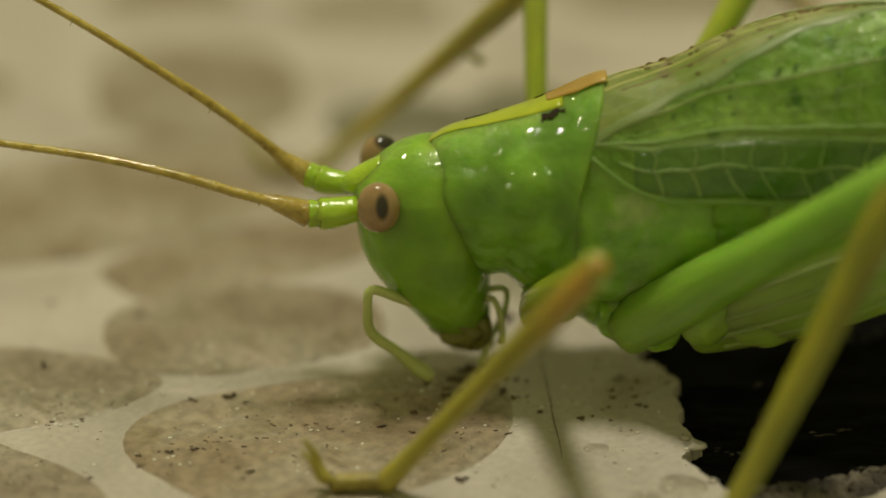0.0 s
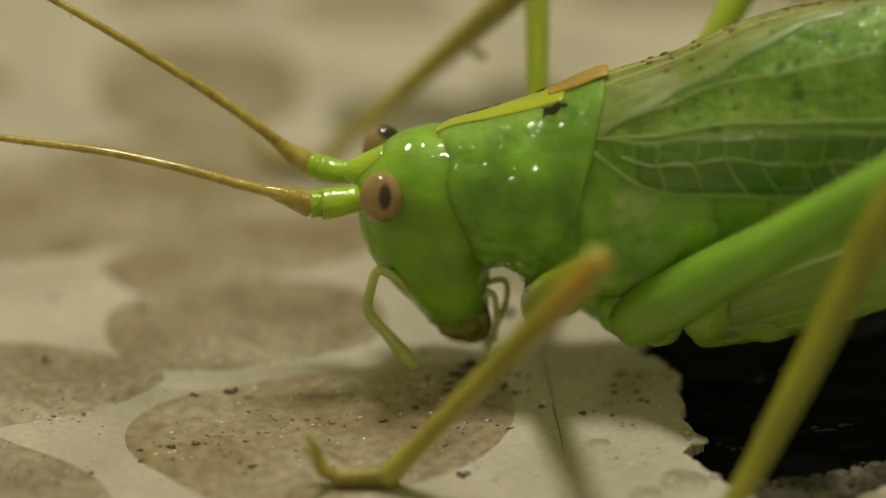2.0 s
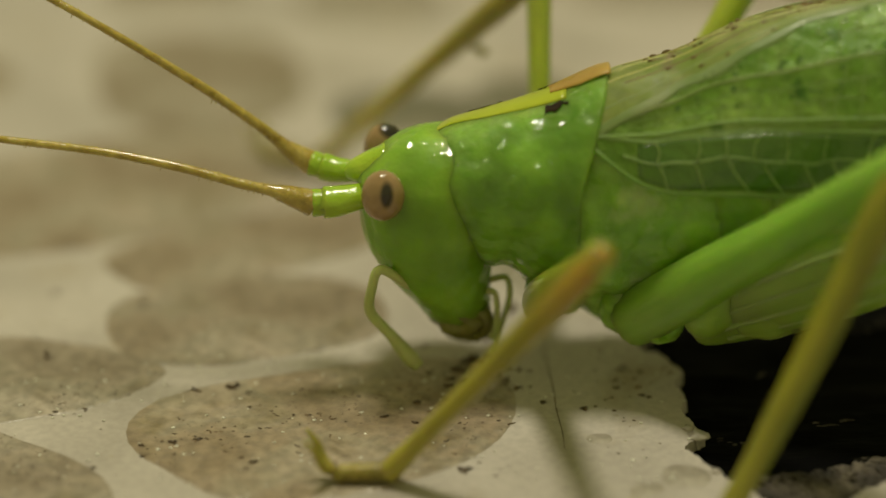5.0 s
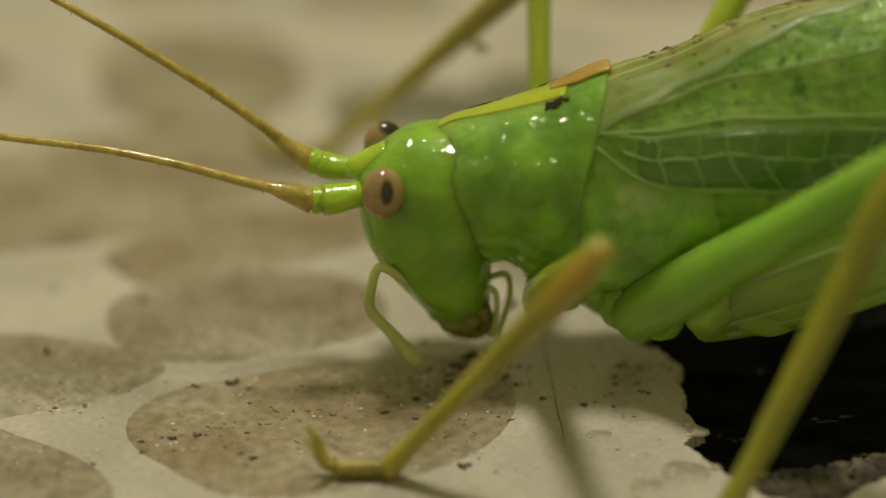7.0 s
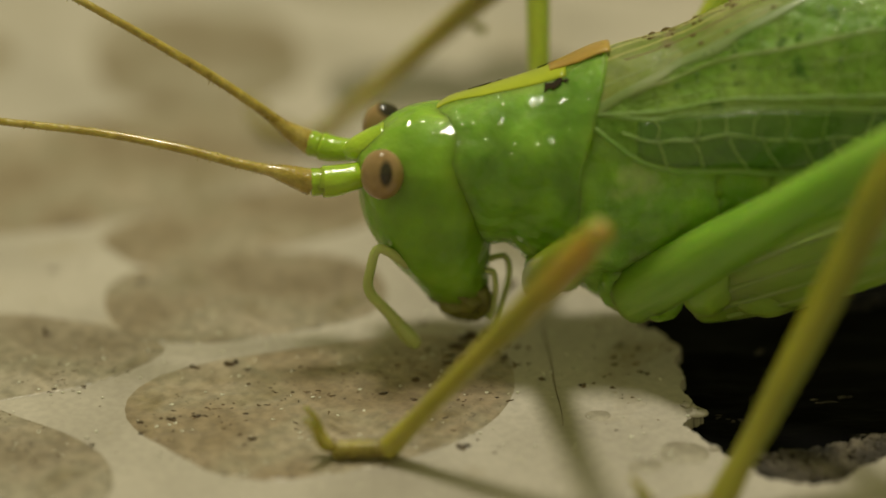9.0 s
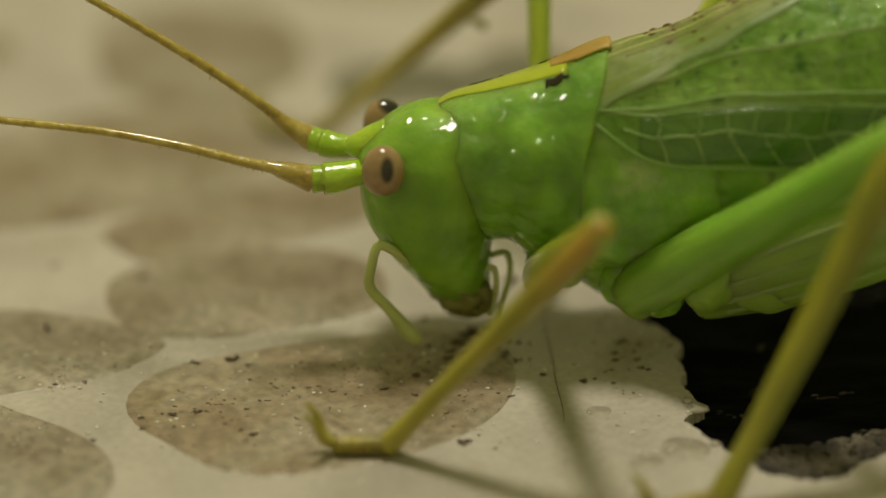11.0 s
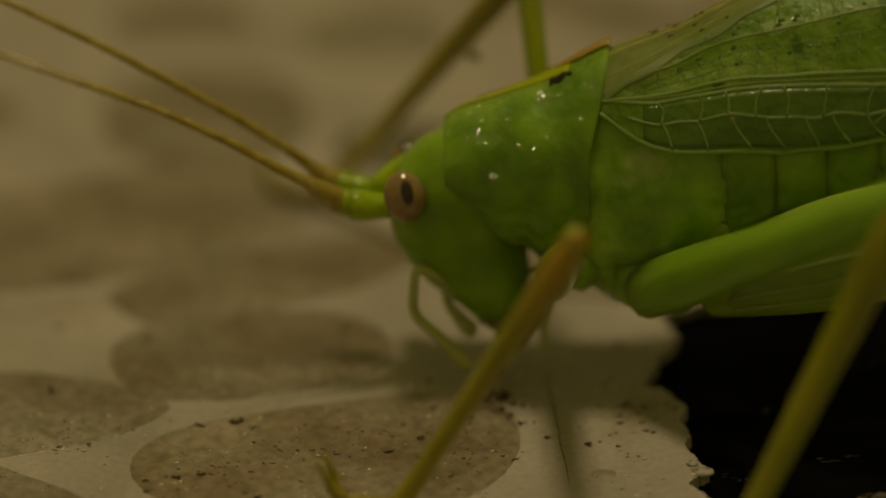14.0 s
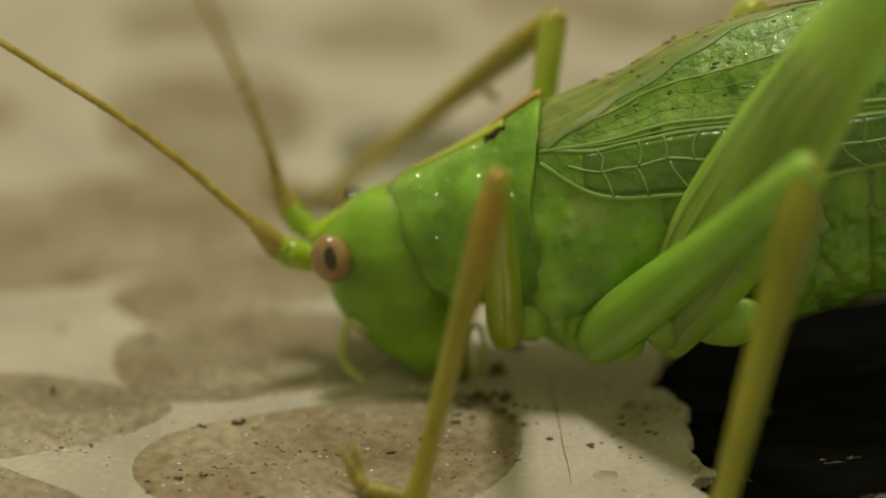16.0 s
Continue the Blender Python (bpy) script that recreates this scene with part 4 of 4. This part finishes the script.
def tarsus_mesh(length, r, hook):
    bm = bmesh.new()
    rows = []
    for k in range(4):
        x = length * k / 4
        rows += [(x, 0, 0, r * 0.9), (x + length * 0.1, 0, -r * 0.08, r * 1.02), (x + length * 0.2, 0, -r * 0.08, r * 1.0)]
    rows.append((length, 0, 0.02, r * 0.55))
    tube(bm, rows, 10, 3)
    for s in (-1, 1):
        tube(bm, [(length * 0.97, 0, 0, r * 0.5), (length + 0.16, s * 0.10, 0.16 * hook, r * 0.55), (length + 0.26, s * 0.16, 0.46 * hook, r * 0.42), (length + 0.42, s * 0.18, 0.72 * hook, r * 0.16)], 8, 4)
    return bm


def aim(a, b, up=(0, 0, 1)):
    """The pose of a bar from a towards b, in metres."""
    x = (b - a).normalized()
    u = Vector(up)
    y = u.cross(x)
    y = y.normalized() if y.length > 1e-6 else Vector((0, 1, 0))
    z = x.cross(y)
    m = Matrix((x, y, z)).transposed().to_4x4()
    m.translation = a
    return m


def bend(hip, ankle, hint, l1, l2):
    """The knee of a leg of two bars, on the side of the hint."""
    d = ankle - hip
    n = min(d.length, (l1 + l2) * 0.999)
    x = d.normalized()
    a = (l1 * l1 - l2 * l2 + n * n) / (2 * n)
    h = math.sqrt(max(l1 * l1 - a * a, 0))
    side = hint - hip
    side = (side - x * side.dot(x)).normalized()
    return hip + x * a + side * h


class Leg:
    def __init__(self, kind, hip, knee, ankle, toe, thick, thin, foot, colours, flat=0.8):
        self.hip, self.knee, self.ankle, self.toe = mm(*hip), mm(*knee), mm(*ankle), mm(*toe)
        self.l1, self.l2 = (self.knee - self.hip).length, (self.ankle - self.knee).length
        self.l3 = (self.toe - self.ankle).length
        self.femur = part(kind + "_femur", femur_mesh(self.l1 / MM, *thick, flat), colours[0], CRICKET)
        self.tibia = part(kind + "_tibia", tibia_mesh(self.l2 / MM, *thin), colours[1], CRICKET, "yellowish shin with fine bristles")
        self.tarsus = part(kind + "_tarsus", tarsus_mesh(self.l3 / MM, foot, 0.25 if flat < 0.7 else 1.0), FOOT, CRICKET, "jointed yellowish foot with hooked claws")
        bm = bmesh.new()
        r = thin[0]
        blob(bm, (0, 0, 0), (r * 0.98, r * 0.9, r * 0.92), 9)
        part("knee", bm, colours[1], self.tibia, "orange-tinged knee")
        if flat < 0.7:
            for side in (-1, 1):
                for k in range(5):
                    bm = bmesh.new()
                    rows = []
                    for i in range(13):
                        f = 0.03 + 0.6 * i / 12
                        x, r = self.l1 / MM * f, float(np.interp(f, (0, 0.25, 0.6, 0.92), (thick[0], thick[1], thick[1] * 0.8, thick[2])))
                        a = (k - 2) * 0.42 * (1 - 0.25 * f)
                        rows.append((x, side * (r * flat * math.cos(a) - 0.031), r * math.sin(a), 0.075 * (1 - 0.4 * f)))
                    part("ridge", tube(bm, rows, 8, 1), RIDGE, self.femur, "pale lengthwise ridge")
        self.set(*self.poses(self.knee, self.ankle, self.toe))

    def poses(self, knee, ankle, toe, free=False):
        k = self.hip + (knee - self.hip).normalized() * self.l1 if free else bend(self.hip, ankle, knee, self.l1, self.l2)
        a = k + (ankle - k).normalized() * self.l2
        return aim(self.hip, k), aim(k, a), aim(a, a + (toe - ankle))

    def set(self, f, t, s):
        self.femur.matrix_basis, self.tibia.matrix_basis, self.tarsus.matrix_basis = f, t, s


build_trunk()
SHIELDPART = build_shield()
build_wing(1)
build_wing(-1)
HEADPART = build_head()
NEAR_ANTENNA = build_antenna(HEADPART, [(-1.38, -0.42, 3.43) + (0.22,), (-1.83, -0.50, 3.36) + (0.27,), (-2.21, -0.55, 3.36) + (0.24,), (-2.70, -0.60, 3.56) + (0.19,), (-2.99, -0.60, 3.64) + (0.13,), (-3.46, -0.60, 3.76) + (0.12,),
    (-4.40, -0.50, 3.99) + (0.11,), (-5.74, -0.30, 4.19) + (0.10,), (-7.50, 0.00, 4.29) + (0.09,), (-9.50, 0.50, 4.32) + (0.08,), (-12.67, 1.50, 4.25) + (0.06,)], "lime antenna base with a long whip")
FAR_ANTENNA = build_antenna(HEADPART, [(-1.54, 0.30, 3.56) + (0.19,), (-1.89, 0.40, 3.54) + (0.23,), (-2.26, 0.50, 3.61) + (0.23,), (-2.64, 0.50, 3.87) + (0.19,), (-2.87, 0.50, 4.08) + (0.14,), (-3.22, 0.50, 4.38) + (0.125,),
    (-4.08, 0.60, 4.98) + (0.12,), (-5.40, 0.80, 5.77) + (0.10,), (-6.81, 1.00, 6.55) + (0.09,), (-8.43, 1.40, 7.26) + (0.08,), (-11.41, 2.40, 8.27) + (0.06,)], "lime antenna base with a long whip")
PALPS = [
    build_palp(HEADPART, [(-0.18, -0.55, 1.54) + (0.10,), (-0.62, -0.80, 1.95) + (0.09,), (-1.07, -0.95, 2.30) + (0.085,), (-1.22, -0.95, 1.92) + (0.085,), (-1.25, -0.90, 1.46) + (0.095,),
        (-0.91, -0.85, 0.99) + (0.10,), (-0.58, -0.80, 0.51) + (0.15,), (-0.43, -0.80, 0.34) + (0.10,)], "long pale elbowed mouth feeler"),
    build_palp(HEADPART, [(-0.70, -0.30, 1.74) + (0.09,), (-0.71, -0.30, 1.41) + (0.09,), (-0.57, -0.30, 1.08) + (0.13,), (-0.45, -0.30, 0.85) + (0.15,), (-0.39, -0.30, 0.74) + (0.08,)], "short pale mouth feeler"),
    build_palp(HEADPART, [(0.76, -0.20, 1.69) + (0.06,), (1.09, -0.10, 1.69) + (0.055,), (1.14, -0.10, 1.30) + (0.055,), (0.95, -0.10, 0.63) + (0.06,), (0.86, -0.10, 0.17) + (0.075,)], "pale bent mouth feeler"),
    build_palp(HEADPART, [(0.64, -0.40, 1.57) + (0.06,), (0.88, -0.40, 1.57) + (0.055,), (0.94, -0.40, 1.13) + (0.06,), (0.87, -0.40, 0.68) + (0.075,)], "pale bent mouth feeler"),
]
NEAR_FRONT = Leg("front", (1.65, -0.90, 1.62), (2.36, -5.09, 4.63), (-0.86, -4.06, 0.22), (-1.76, -4.06, 0.18), (0.40, 0.40, 0.27), (0.22, 0.155), 0.15, colours=(LEG_PALE, SHIN))
NEAR_MIDDLE = Leg("middle", (3.22, -1.10, 1.40), (7.08, -4.00, 5.64), (4.37, -5.66, 0.22), (3.39, -6.00, 0.18), (0.48, 0.50, 0.38), (0.29, 0.20), 0.18, colours=(MID_FEMUR, MID_SHIN))
bm = bmesh.new()
tube(bm, [(NEAR_MIDDLE.l2 / MM * f, math.cos(-0.25) * r, math.sin(-0.25) * r, q) for f, r, q in ((0.2, 0.26, 0.02), (0.35, 0.235, 0.085), (0.7, 0.19, 0.085), (0.95, 0.18, 0.02))], 8, 4)
part("groove", bm, OLIVE, NEAR_MIDDLE.tibia, "dark green lengthwise groove")
NEAR_HIND = Leg("hind", (4.38, -1.20, 1.57), (12.95, -3.40, 6.50), (22.23, -2.31, 0.22), (21.26, -2.79, 0.18), (0.62, 0.98, 0.36), (0.30, 0.2), 0.18, colours=(HIND, SHIN), flat=0.5)
FAR_FRONT = Leg("front", (1.71, 0.70, 1.44), (1.71, 3.60, 5.92), (-2.58, 7.74, 0.22), (-3.53, 8.15, 0.18), (0.36, 0.32, 0.28), (0.24, 0.17), 0.15, colours=(LEG_PALE, FAR_SHIN))
bm = bmesh.new()
tube(bm, [(0.31 * FAR_FRONT.l2 / MM, 0, -0.15, 0.07), (0.31 * FAR_FRONT.l2 / MM - 0.12, 0, -0.32, 0.06), (0.31 * FAR_FRONT.l2 / MM - 0.26, 0, -0.48, 0.10), (0.31 * FAR_FRONT.l2 / MM - 0.3, 0, -0.55, 0.04)], 8, 3)
part("spur", bm, SHIN, FAR_FRONT.tibia, "short blunt spur")
FAR_MIDDLE = Leg("middle", (3.33, 1.10, 2.91), (5.66, 3.60, 6.19), (9.27, 14.82, 0.22), (8.73, 15.62, 0.18), (0.40, 0.40, 0.34), (0.25, 0.18), 0.15, colours=(LEG_PALE, FAR_SHIN))
FAR_HIND = Leg("hind", (4.56, 1.20, 2.31), (13.37, 3.20, 6.23), (17.99, 7.52, 0.22), (16.29, 7.61, 0.18), (0.50, 0.95, 0.36), (0.30, 0.2), 0.18, colours=(HIND, FAR_SHIN), flat=0.5)



# ---- what moves ----
# seconds; the cricket's shift in mm and turn in degrees
SWAY = [
    (0, 0, 0, 0.02, 0, 0, 0),
    (0.5, 0, 0, 0.08, 0, 0, 0),
    (1.5, 0, 0, 0.05, 0, 0, 0),
    (3.5, 0, 0, 0, 0, 0, 0),
    (9, 0.02, 0, -0.03, 0, 0, 0),
    (12.5, 0.02, 0, -0.04, 0, 0, 0),
    (13.5, 0, 0, 0, 0, 0, 0),
    (13.8, 0, 0, 0.02, -0.6, 0.1, 0),
    (14, 0.3, 0.87, 0.41, -8.8, -2.3, -1.9),
    (14.2, -0.09, 0.85, 0.63, -8.3, -1.2, -0.2),
    (14.5, -0.2, 1.1, 0.35, -7.26, -0.15, -0.8),
    (15, -0.03, 0.95, 0.24, -5.8, -1.9, -2.2),
    (15.2, -0.05, 0.75, 0.15, -6.2, -2.5, -1.8),
    (15.35, -0.2, 0.9, -0.5, -8.5, -4.2, -0.8),
    (15.5, -0.25, 1.1, -0.8, -9.46, -4.7, -0.5),
    (15.8, -0.4, 0.65, -0.59, -10.4, -5.1, -1.8),
    (16, -0.48, 0.6, -0.57, -10.9, -5.3, -2.5),
]
# seconds; the head's turn in degrees and shift in mm, at the neck
NOD = [
    (0, 0, -1.5, 0, 0, 0, -0.03),
    (0.4, 0, 0.3, 0, 0, 0, 0),
    (1, 0, 0, 0, 0, 0, 0),
    (13.8, -0.7, 0.15, 0.74, -0.02, -0.1, -0),
    (14, 0.43, -9, 1.21, 0.18, 0.18, -0.24),
    (14.2, -2.16, -18.08, 16.26, 0.2, -0.01, -0.4),
    (14.5, 2.67, 4.09, 9.35, 0.03, 0.15, -0.67),
    (15, 2.37, 3.71, 10.13, -0.1, 0.11, -0.43),
    (15.2, 3.99, 4.32, 7.16, -0.15, -0.04, -0.5),
    (15.35, 8.07, 0.89, -0.33, -0.07, -0.05, -0.32),
    (15.5, 10.87, -3.82, -7.25, -0.16, 0.02, -0.47),
    (15.8, 10.89, -3.98, -7.99, -0.12, -0.07, -0.31),
    (16, 10.82, -4.28, -7.92, -0.11, -0.04, -0.28),
]
# seconds; how far the neck shield dips at its front, in degrees
DIP = [(0.0, 0), (13.8, 0), (14.0, 2), (14.2, 12), (14.5, 9.5), (15.0, 8), (15.2, 7.5), (15.5, 7), (15.8, 6.5), (16.0, 6.5)]
# seconds; how far each whip rises, and swings towards the camera, in degrees
NEAR_WHIP = [(0.0, 1.6, 0), (1.0, 1.0, 0), (2.5, 0.4, 0), (3.5, 0, 0), (7.0, 0, 0), (9.0, -0.5, 0), (12.5, -1, 0), (13.8, -0.5, 0), (14.0, 14, 0), (14.1, 24, 0), (14.2, 12, 0), (14.3, -11, 20), (14.4, -2, 20), (14.5, 7, -4),
             (14.6, 11, -4), (14.7, 12, -4), (14.8, 16, 10), (14.9, 43, 10), (14.97, 38, 15), (15.03, 2, 15), (15.1, 1, 8), (15.2, -3, 5), (15.3, 9, 5), (15.4, 13, 10), (15.5, 30, 40), (15.6, 17, 12), (15.7, 15, 10), (15.8, 24, 5), (16.0, 30, 5)]
FAR_WHIP = [(0.0, 1.2, 0), (1.5, 0.6, 0), (3.5, 0, 0), (6.5, 0, 0), (9.0, -1, 0), (12.5, 0, 0), (13.8, 0, 0), (14.0, -3, 0), (14.1, 2, 0), (14.2, -4, 0), (14.3, -1, 0), (14.4, -3, 0), (14.5, 17, 0), (14.6, -34, 0), (14.7, -26, 0),
            (14.8, -10, -25), (14.9, 10, -30), (15.0, 35, -5), (15.1, 49, 0), (15.2, 56, 0), (15.3, 36, 0), (15.4, 38, 0), (15.5, 43, 0), (15.6, 52, 0), (15.7, 60, 0), (15.8, 60, 0), (15.9, 56, 0), (16.0, 36, 0)]
BEATS = [0.0, 0.5, 1.5, 3.5, 9.0, 12.5, 13.5, 13.8, 13.9, 14.0, 14.1, 14.2, 14.28, 14.35, 14.42, 14.5, 14.6, 14.7, 14.8, 14.9, 15.0, 15.1, 15.2, 15.28, 15.35, 15.42, 15.5, 15.65, 15.8, 16.0]


def root_at(t):
    x, y, z, rx, ry, rz = table(SWAY, t)
    return pose(x * MM, y * MM, z * MM, rx, ry, rz)


def head_at(t):
    rx, ry, rz, x, y, z = table(NOD, t)
    return Matrix.Translation(HOME[HEADPART] + mm(x, y, z)) @ pose(0, 0, 0, rx, ry, rz)


def stride(leg, rows, free=False):
    """Key a leg's three bars. rows: seconds and the places of knee, ankle and toe over the ground, in mm."""
    f, s, a = [], [], []
    for t in BEATS:
        v = table([(r[0], *r[1], *r[2], *r[3]) for r in rows], t)
        back = root_at(t).inverted()
        k, n, e = (back @ mm(*v[i:i + 3]) for i in (0, 3, 6))
        p, q, r = leg.poses(k, n, e, free)
        f.append((t, p)), s.append((t, q)), a.append((t, r))
    walk(leg.femur, f), walk(leg.tibia, s), walk(leg.tarsus, a)


def still(leg, t):
    return (t, tuple(leg.knee / MM), tuple(leg.ankle / MM), tuple(leg.toe / MM))


def whip(ob, rows):
    made = []
    for t in sorted(set(BEATS + [r[0] for r in rows])):
        rise, swing = table(rows, t)
        body = (root_at(t) @ head_at(t)).to_3x3().to_4x4()
        turn = body.inverted() @ pose(0, 0, 0, 0, 0, swing) @ pose(0, 0, 0, 0, rise, 0)
        made.append((t, Matrix.Translation(HOME[ob] - HOME[HEADPART]) @ turn))
    walk(ob, made)


def swing(ob, rows):
    base = HOME[ob] - HOME[HEADPART]
    walk(ob, [(t, Matrix.Translation(base) @ pose(0, 0, 0, rx, ry, rz)) for t, rx, ry, rz in rows])


def motions():
    walk(CRICKET, [(t, root_at(t)) for t in sorted(set(BEATS + [r[0] for r in SWAY]))])
    walk(HEADPART, [(r[0], head_at(r[0])) for r in NOD])
    walk(SHIELDPART, [(t, Matrix.Translation(HOME[SHIELDPART]) @ pose(0, 0, 0, 0, -dip, 0)) for t, dip in DIP])
    whip(NEAR_ANTENNA, NEAR_WHIP)
    whip(FAR_ANTENNA, FAR_WHIP)
    swing(PALPS[0], [(0.0, 0, -10, 0), (0.4, 0, -4, 0), (0.9, 0, 5, 0), (1.5, 0, 3, 0), (3.5, 0, 0, 0), (13.8, 0, 0, 0), (14.2, 0, 6, 0), (14.6, 0, -12, 0), (15.0, 0, -8, 0), (15.5, 0, 6, 0), (16.0, 0, 10, 0)])
    swing(PALPS[1], [(0.0, 60, 0, 0), (9.0, 60, 0, 0), (11.5, 50, 0, 0), (12.5, 10, 0, 0), (13.8, 0, 0, 0), (14.5, 20, -10, 0), (16.0, 50, 0, 0)])
    swing(PALPS[2], [(0.0, 0, 8, 0), (0.5, 0, -4, 0), (1.0, 0, 4, 0), (3.5, 0, 0, 0), (12.5, 0, -4, 0), (13.8, 0, 0, 0), (14.5, 0, 8, 0), (16.0, 0, 0, 0)])
    swing(PALPS[3], [(0.0, 0, -10, 0), (0.5, 0, 5, 0), (1.0, 0, -2, 0), (3.5, 0, 0, 0), (12.5, 0, 4, 0), (13.8, 0, 0, 0), (14.5, 0, 8, 0), (16.0, 0, 0, 0)])
    near, far = NEAR_FRONT, FAR_FRONT
    a, b = tuple(near.ankle / MM), tuple(near.toe / MM)
    fa, fb = (-0.79, -4.07, 0.22), (-1.76, -3.83, 0.18)
    stride(near, [still(near, 0), still(near, 13.8), (14.0, (1.43, -4.3, 4.2), fa, fb), (14.2, (1.27, -4.6, 4.2), fa, fb), (14.5, (1.30, -4.4, 4.0), fa, fb),
                  (15.0, (1.27, -4.4, 4.0), fa, fb), (15.2, (1.29, -3.9, 4.4), fa, fb), (15.5, (1.39, -2.06, 4.52), fa, fb), (15.8, (0.92, -2.43, 4.85), a, b),
                  (16.0, (0.95, -2.15, 5.03), (-0.56, -3.84, 0.22), (-1.82, -3.26, 0.18))])
    m1, m2 = tuple(NEAR_MIDDLE.ankle / MM), tuple(NEAR_MIDDLE.toe / MM)
    n1, n2 = (m1[0] - 0.35, *m1[1:]), (m2[0] - 0.35, *m2[1:])
    stride(NEAR_MIDDLE, [still(NEAR_MIDDLE, 0), still(NEAR_MIDDLE, 13.8), (14.5, (6.86, -4.00, 5.85), m1, m2), (15.2, (6.64, -3.60, 5.96), m1, m2),
                         (15.5, (6.03, -2.90, 5.75), n1, n2), (16.0, (5.35, -3.20, 5.94), n1, n2)])
    f1, f2 = tuple(far.ankle / MM), tuple(far.toe / MM)
    stride(far, [still(far, 0), still(far, 13.8), (14.5, (2.16, 3.00, 6.54), f1, f2), (15.0, (2.15, 3.00, 6.55), f1, f2),
                 (15.5, (2.62, 3.00, 6.88), f1, f2), (16.0, (2.61, 3.00, 6.94), f1, f2)])
    stride(FAR_MIDDLE, [still(FAR_MIDDLE, 0), still(FAR_MIDDLE, 16)])
    stride(FAR_HIND, [still(FAR_HIND, 0), still(FAR_HIND, 16)])
    hind = NEAR_HIND
    k0, a0, t0 = (tuple(v / MM) for v in (hind.knee, hind.ankle, hind.toe))
    low = (13.59, -3.20, 3.34)
    stride(hind, [still(hind, 0), still(hind, 13.8), (13.9, k0, (14.77, -9.00, 6.33), (14.53, -9.00, 5.64)), (14.0, (12.73, -3.40, 6.30), (9.78, -11.00, 5.73), (9.32, -11.00, 5.40)), (14.1, (12.68, -3.40, 6.10), (5.84, -6.00, 2.98), (5.17, -6.00, 2.79)),
                  (14.2, (12.49, -3.40, 6.18), (3.21, -2.00, 0.92), (2.36, -2.00, 0.81)), (14.35, (13.28, -3.30, 4.57), (2.91, -1.08, 0.30), (2.03, -1.11, 0.25)), (14.5, low, (3.65, -1.38, 0.30), (2.85, -1.20, 0.25)),
                  (14.8, low, (3.50, -1.69, 0.30), (2.70, -1.61, 0.25)), (15.0, (12.25, -3.20, 7.90), (4.30, -2.01, 0.35), (3.50, -2.31, 0.25)), (15.2, (10.22, -3.40, 9.63), (4.30, -2.18, 0.35), (3.62, -2.95, 0.25)),
                  (15.35, (8.82, -3.60, 11.34), (8.08, -3.50, 3.58), (7.67, -3.50, 3.17)), (15.5, (8.36, -4.00, 12.52), (11.37, -3.00, 3.22), (10.98, -3.00, 2.71)),
                  (16.0, (8.11, -4.00, 12.56), (11.39, -3.00, 3.02), (10.83, -3.00, 2.40))], free=True)


GROUND = build_ground()
build_pebbles(GROUND)
build_litter()
motions()
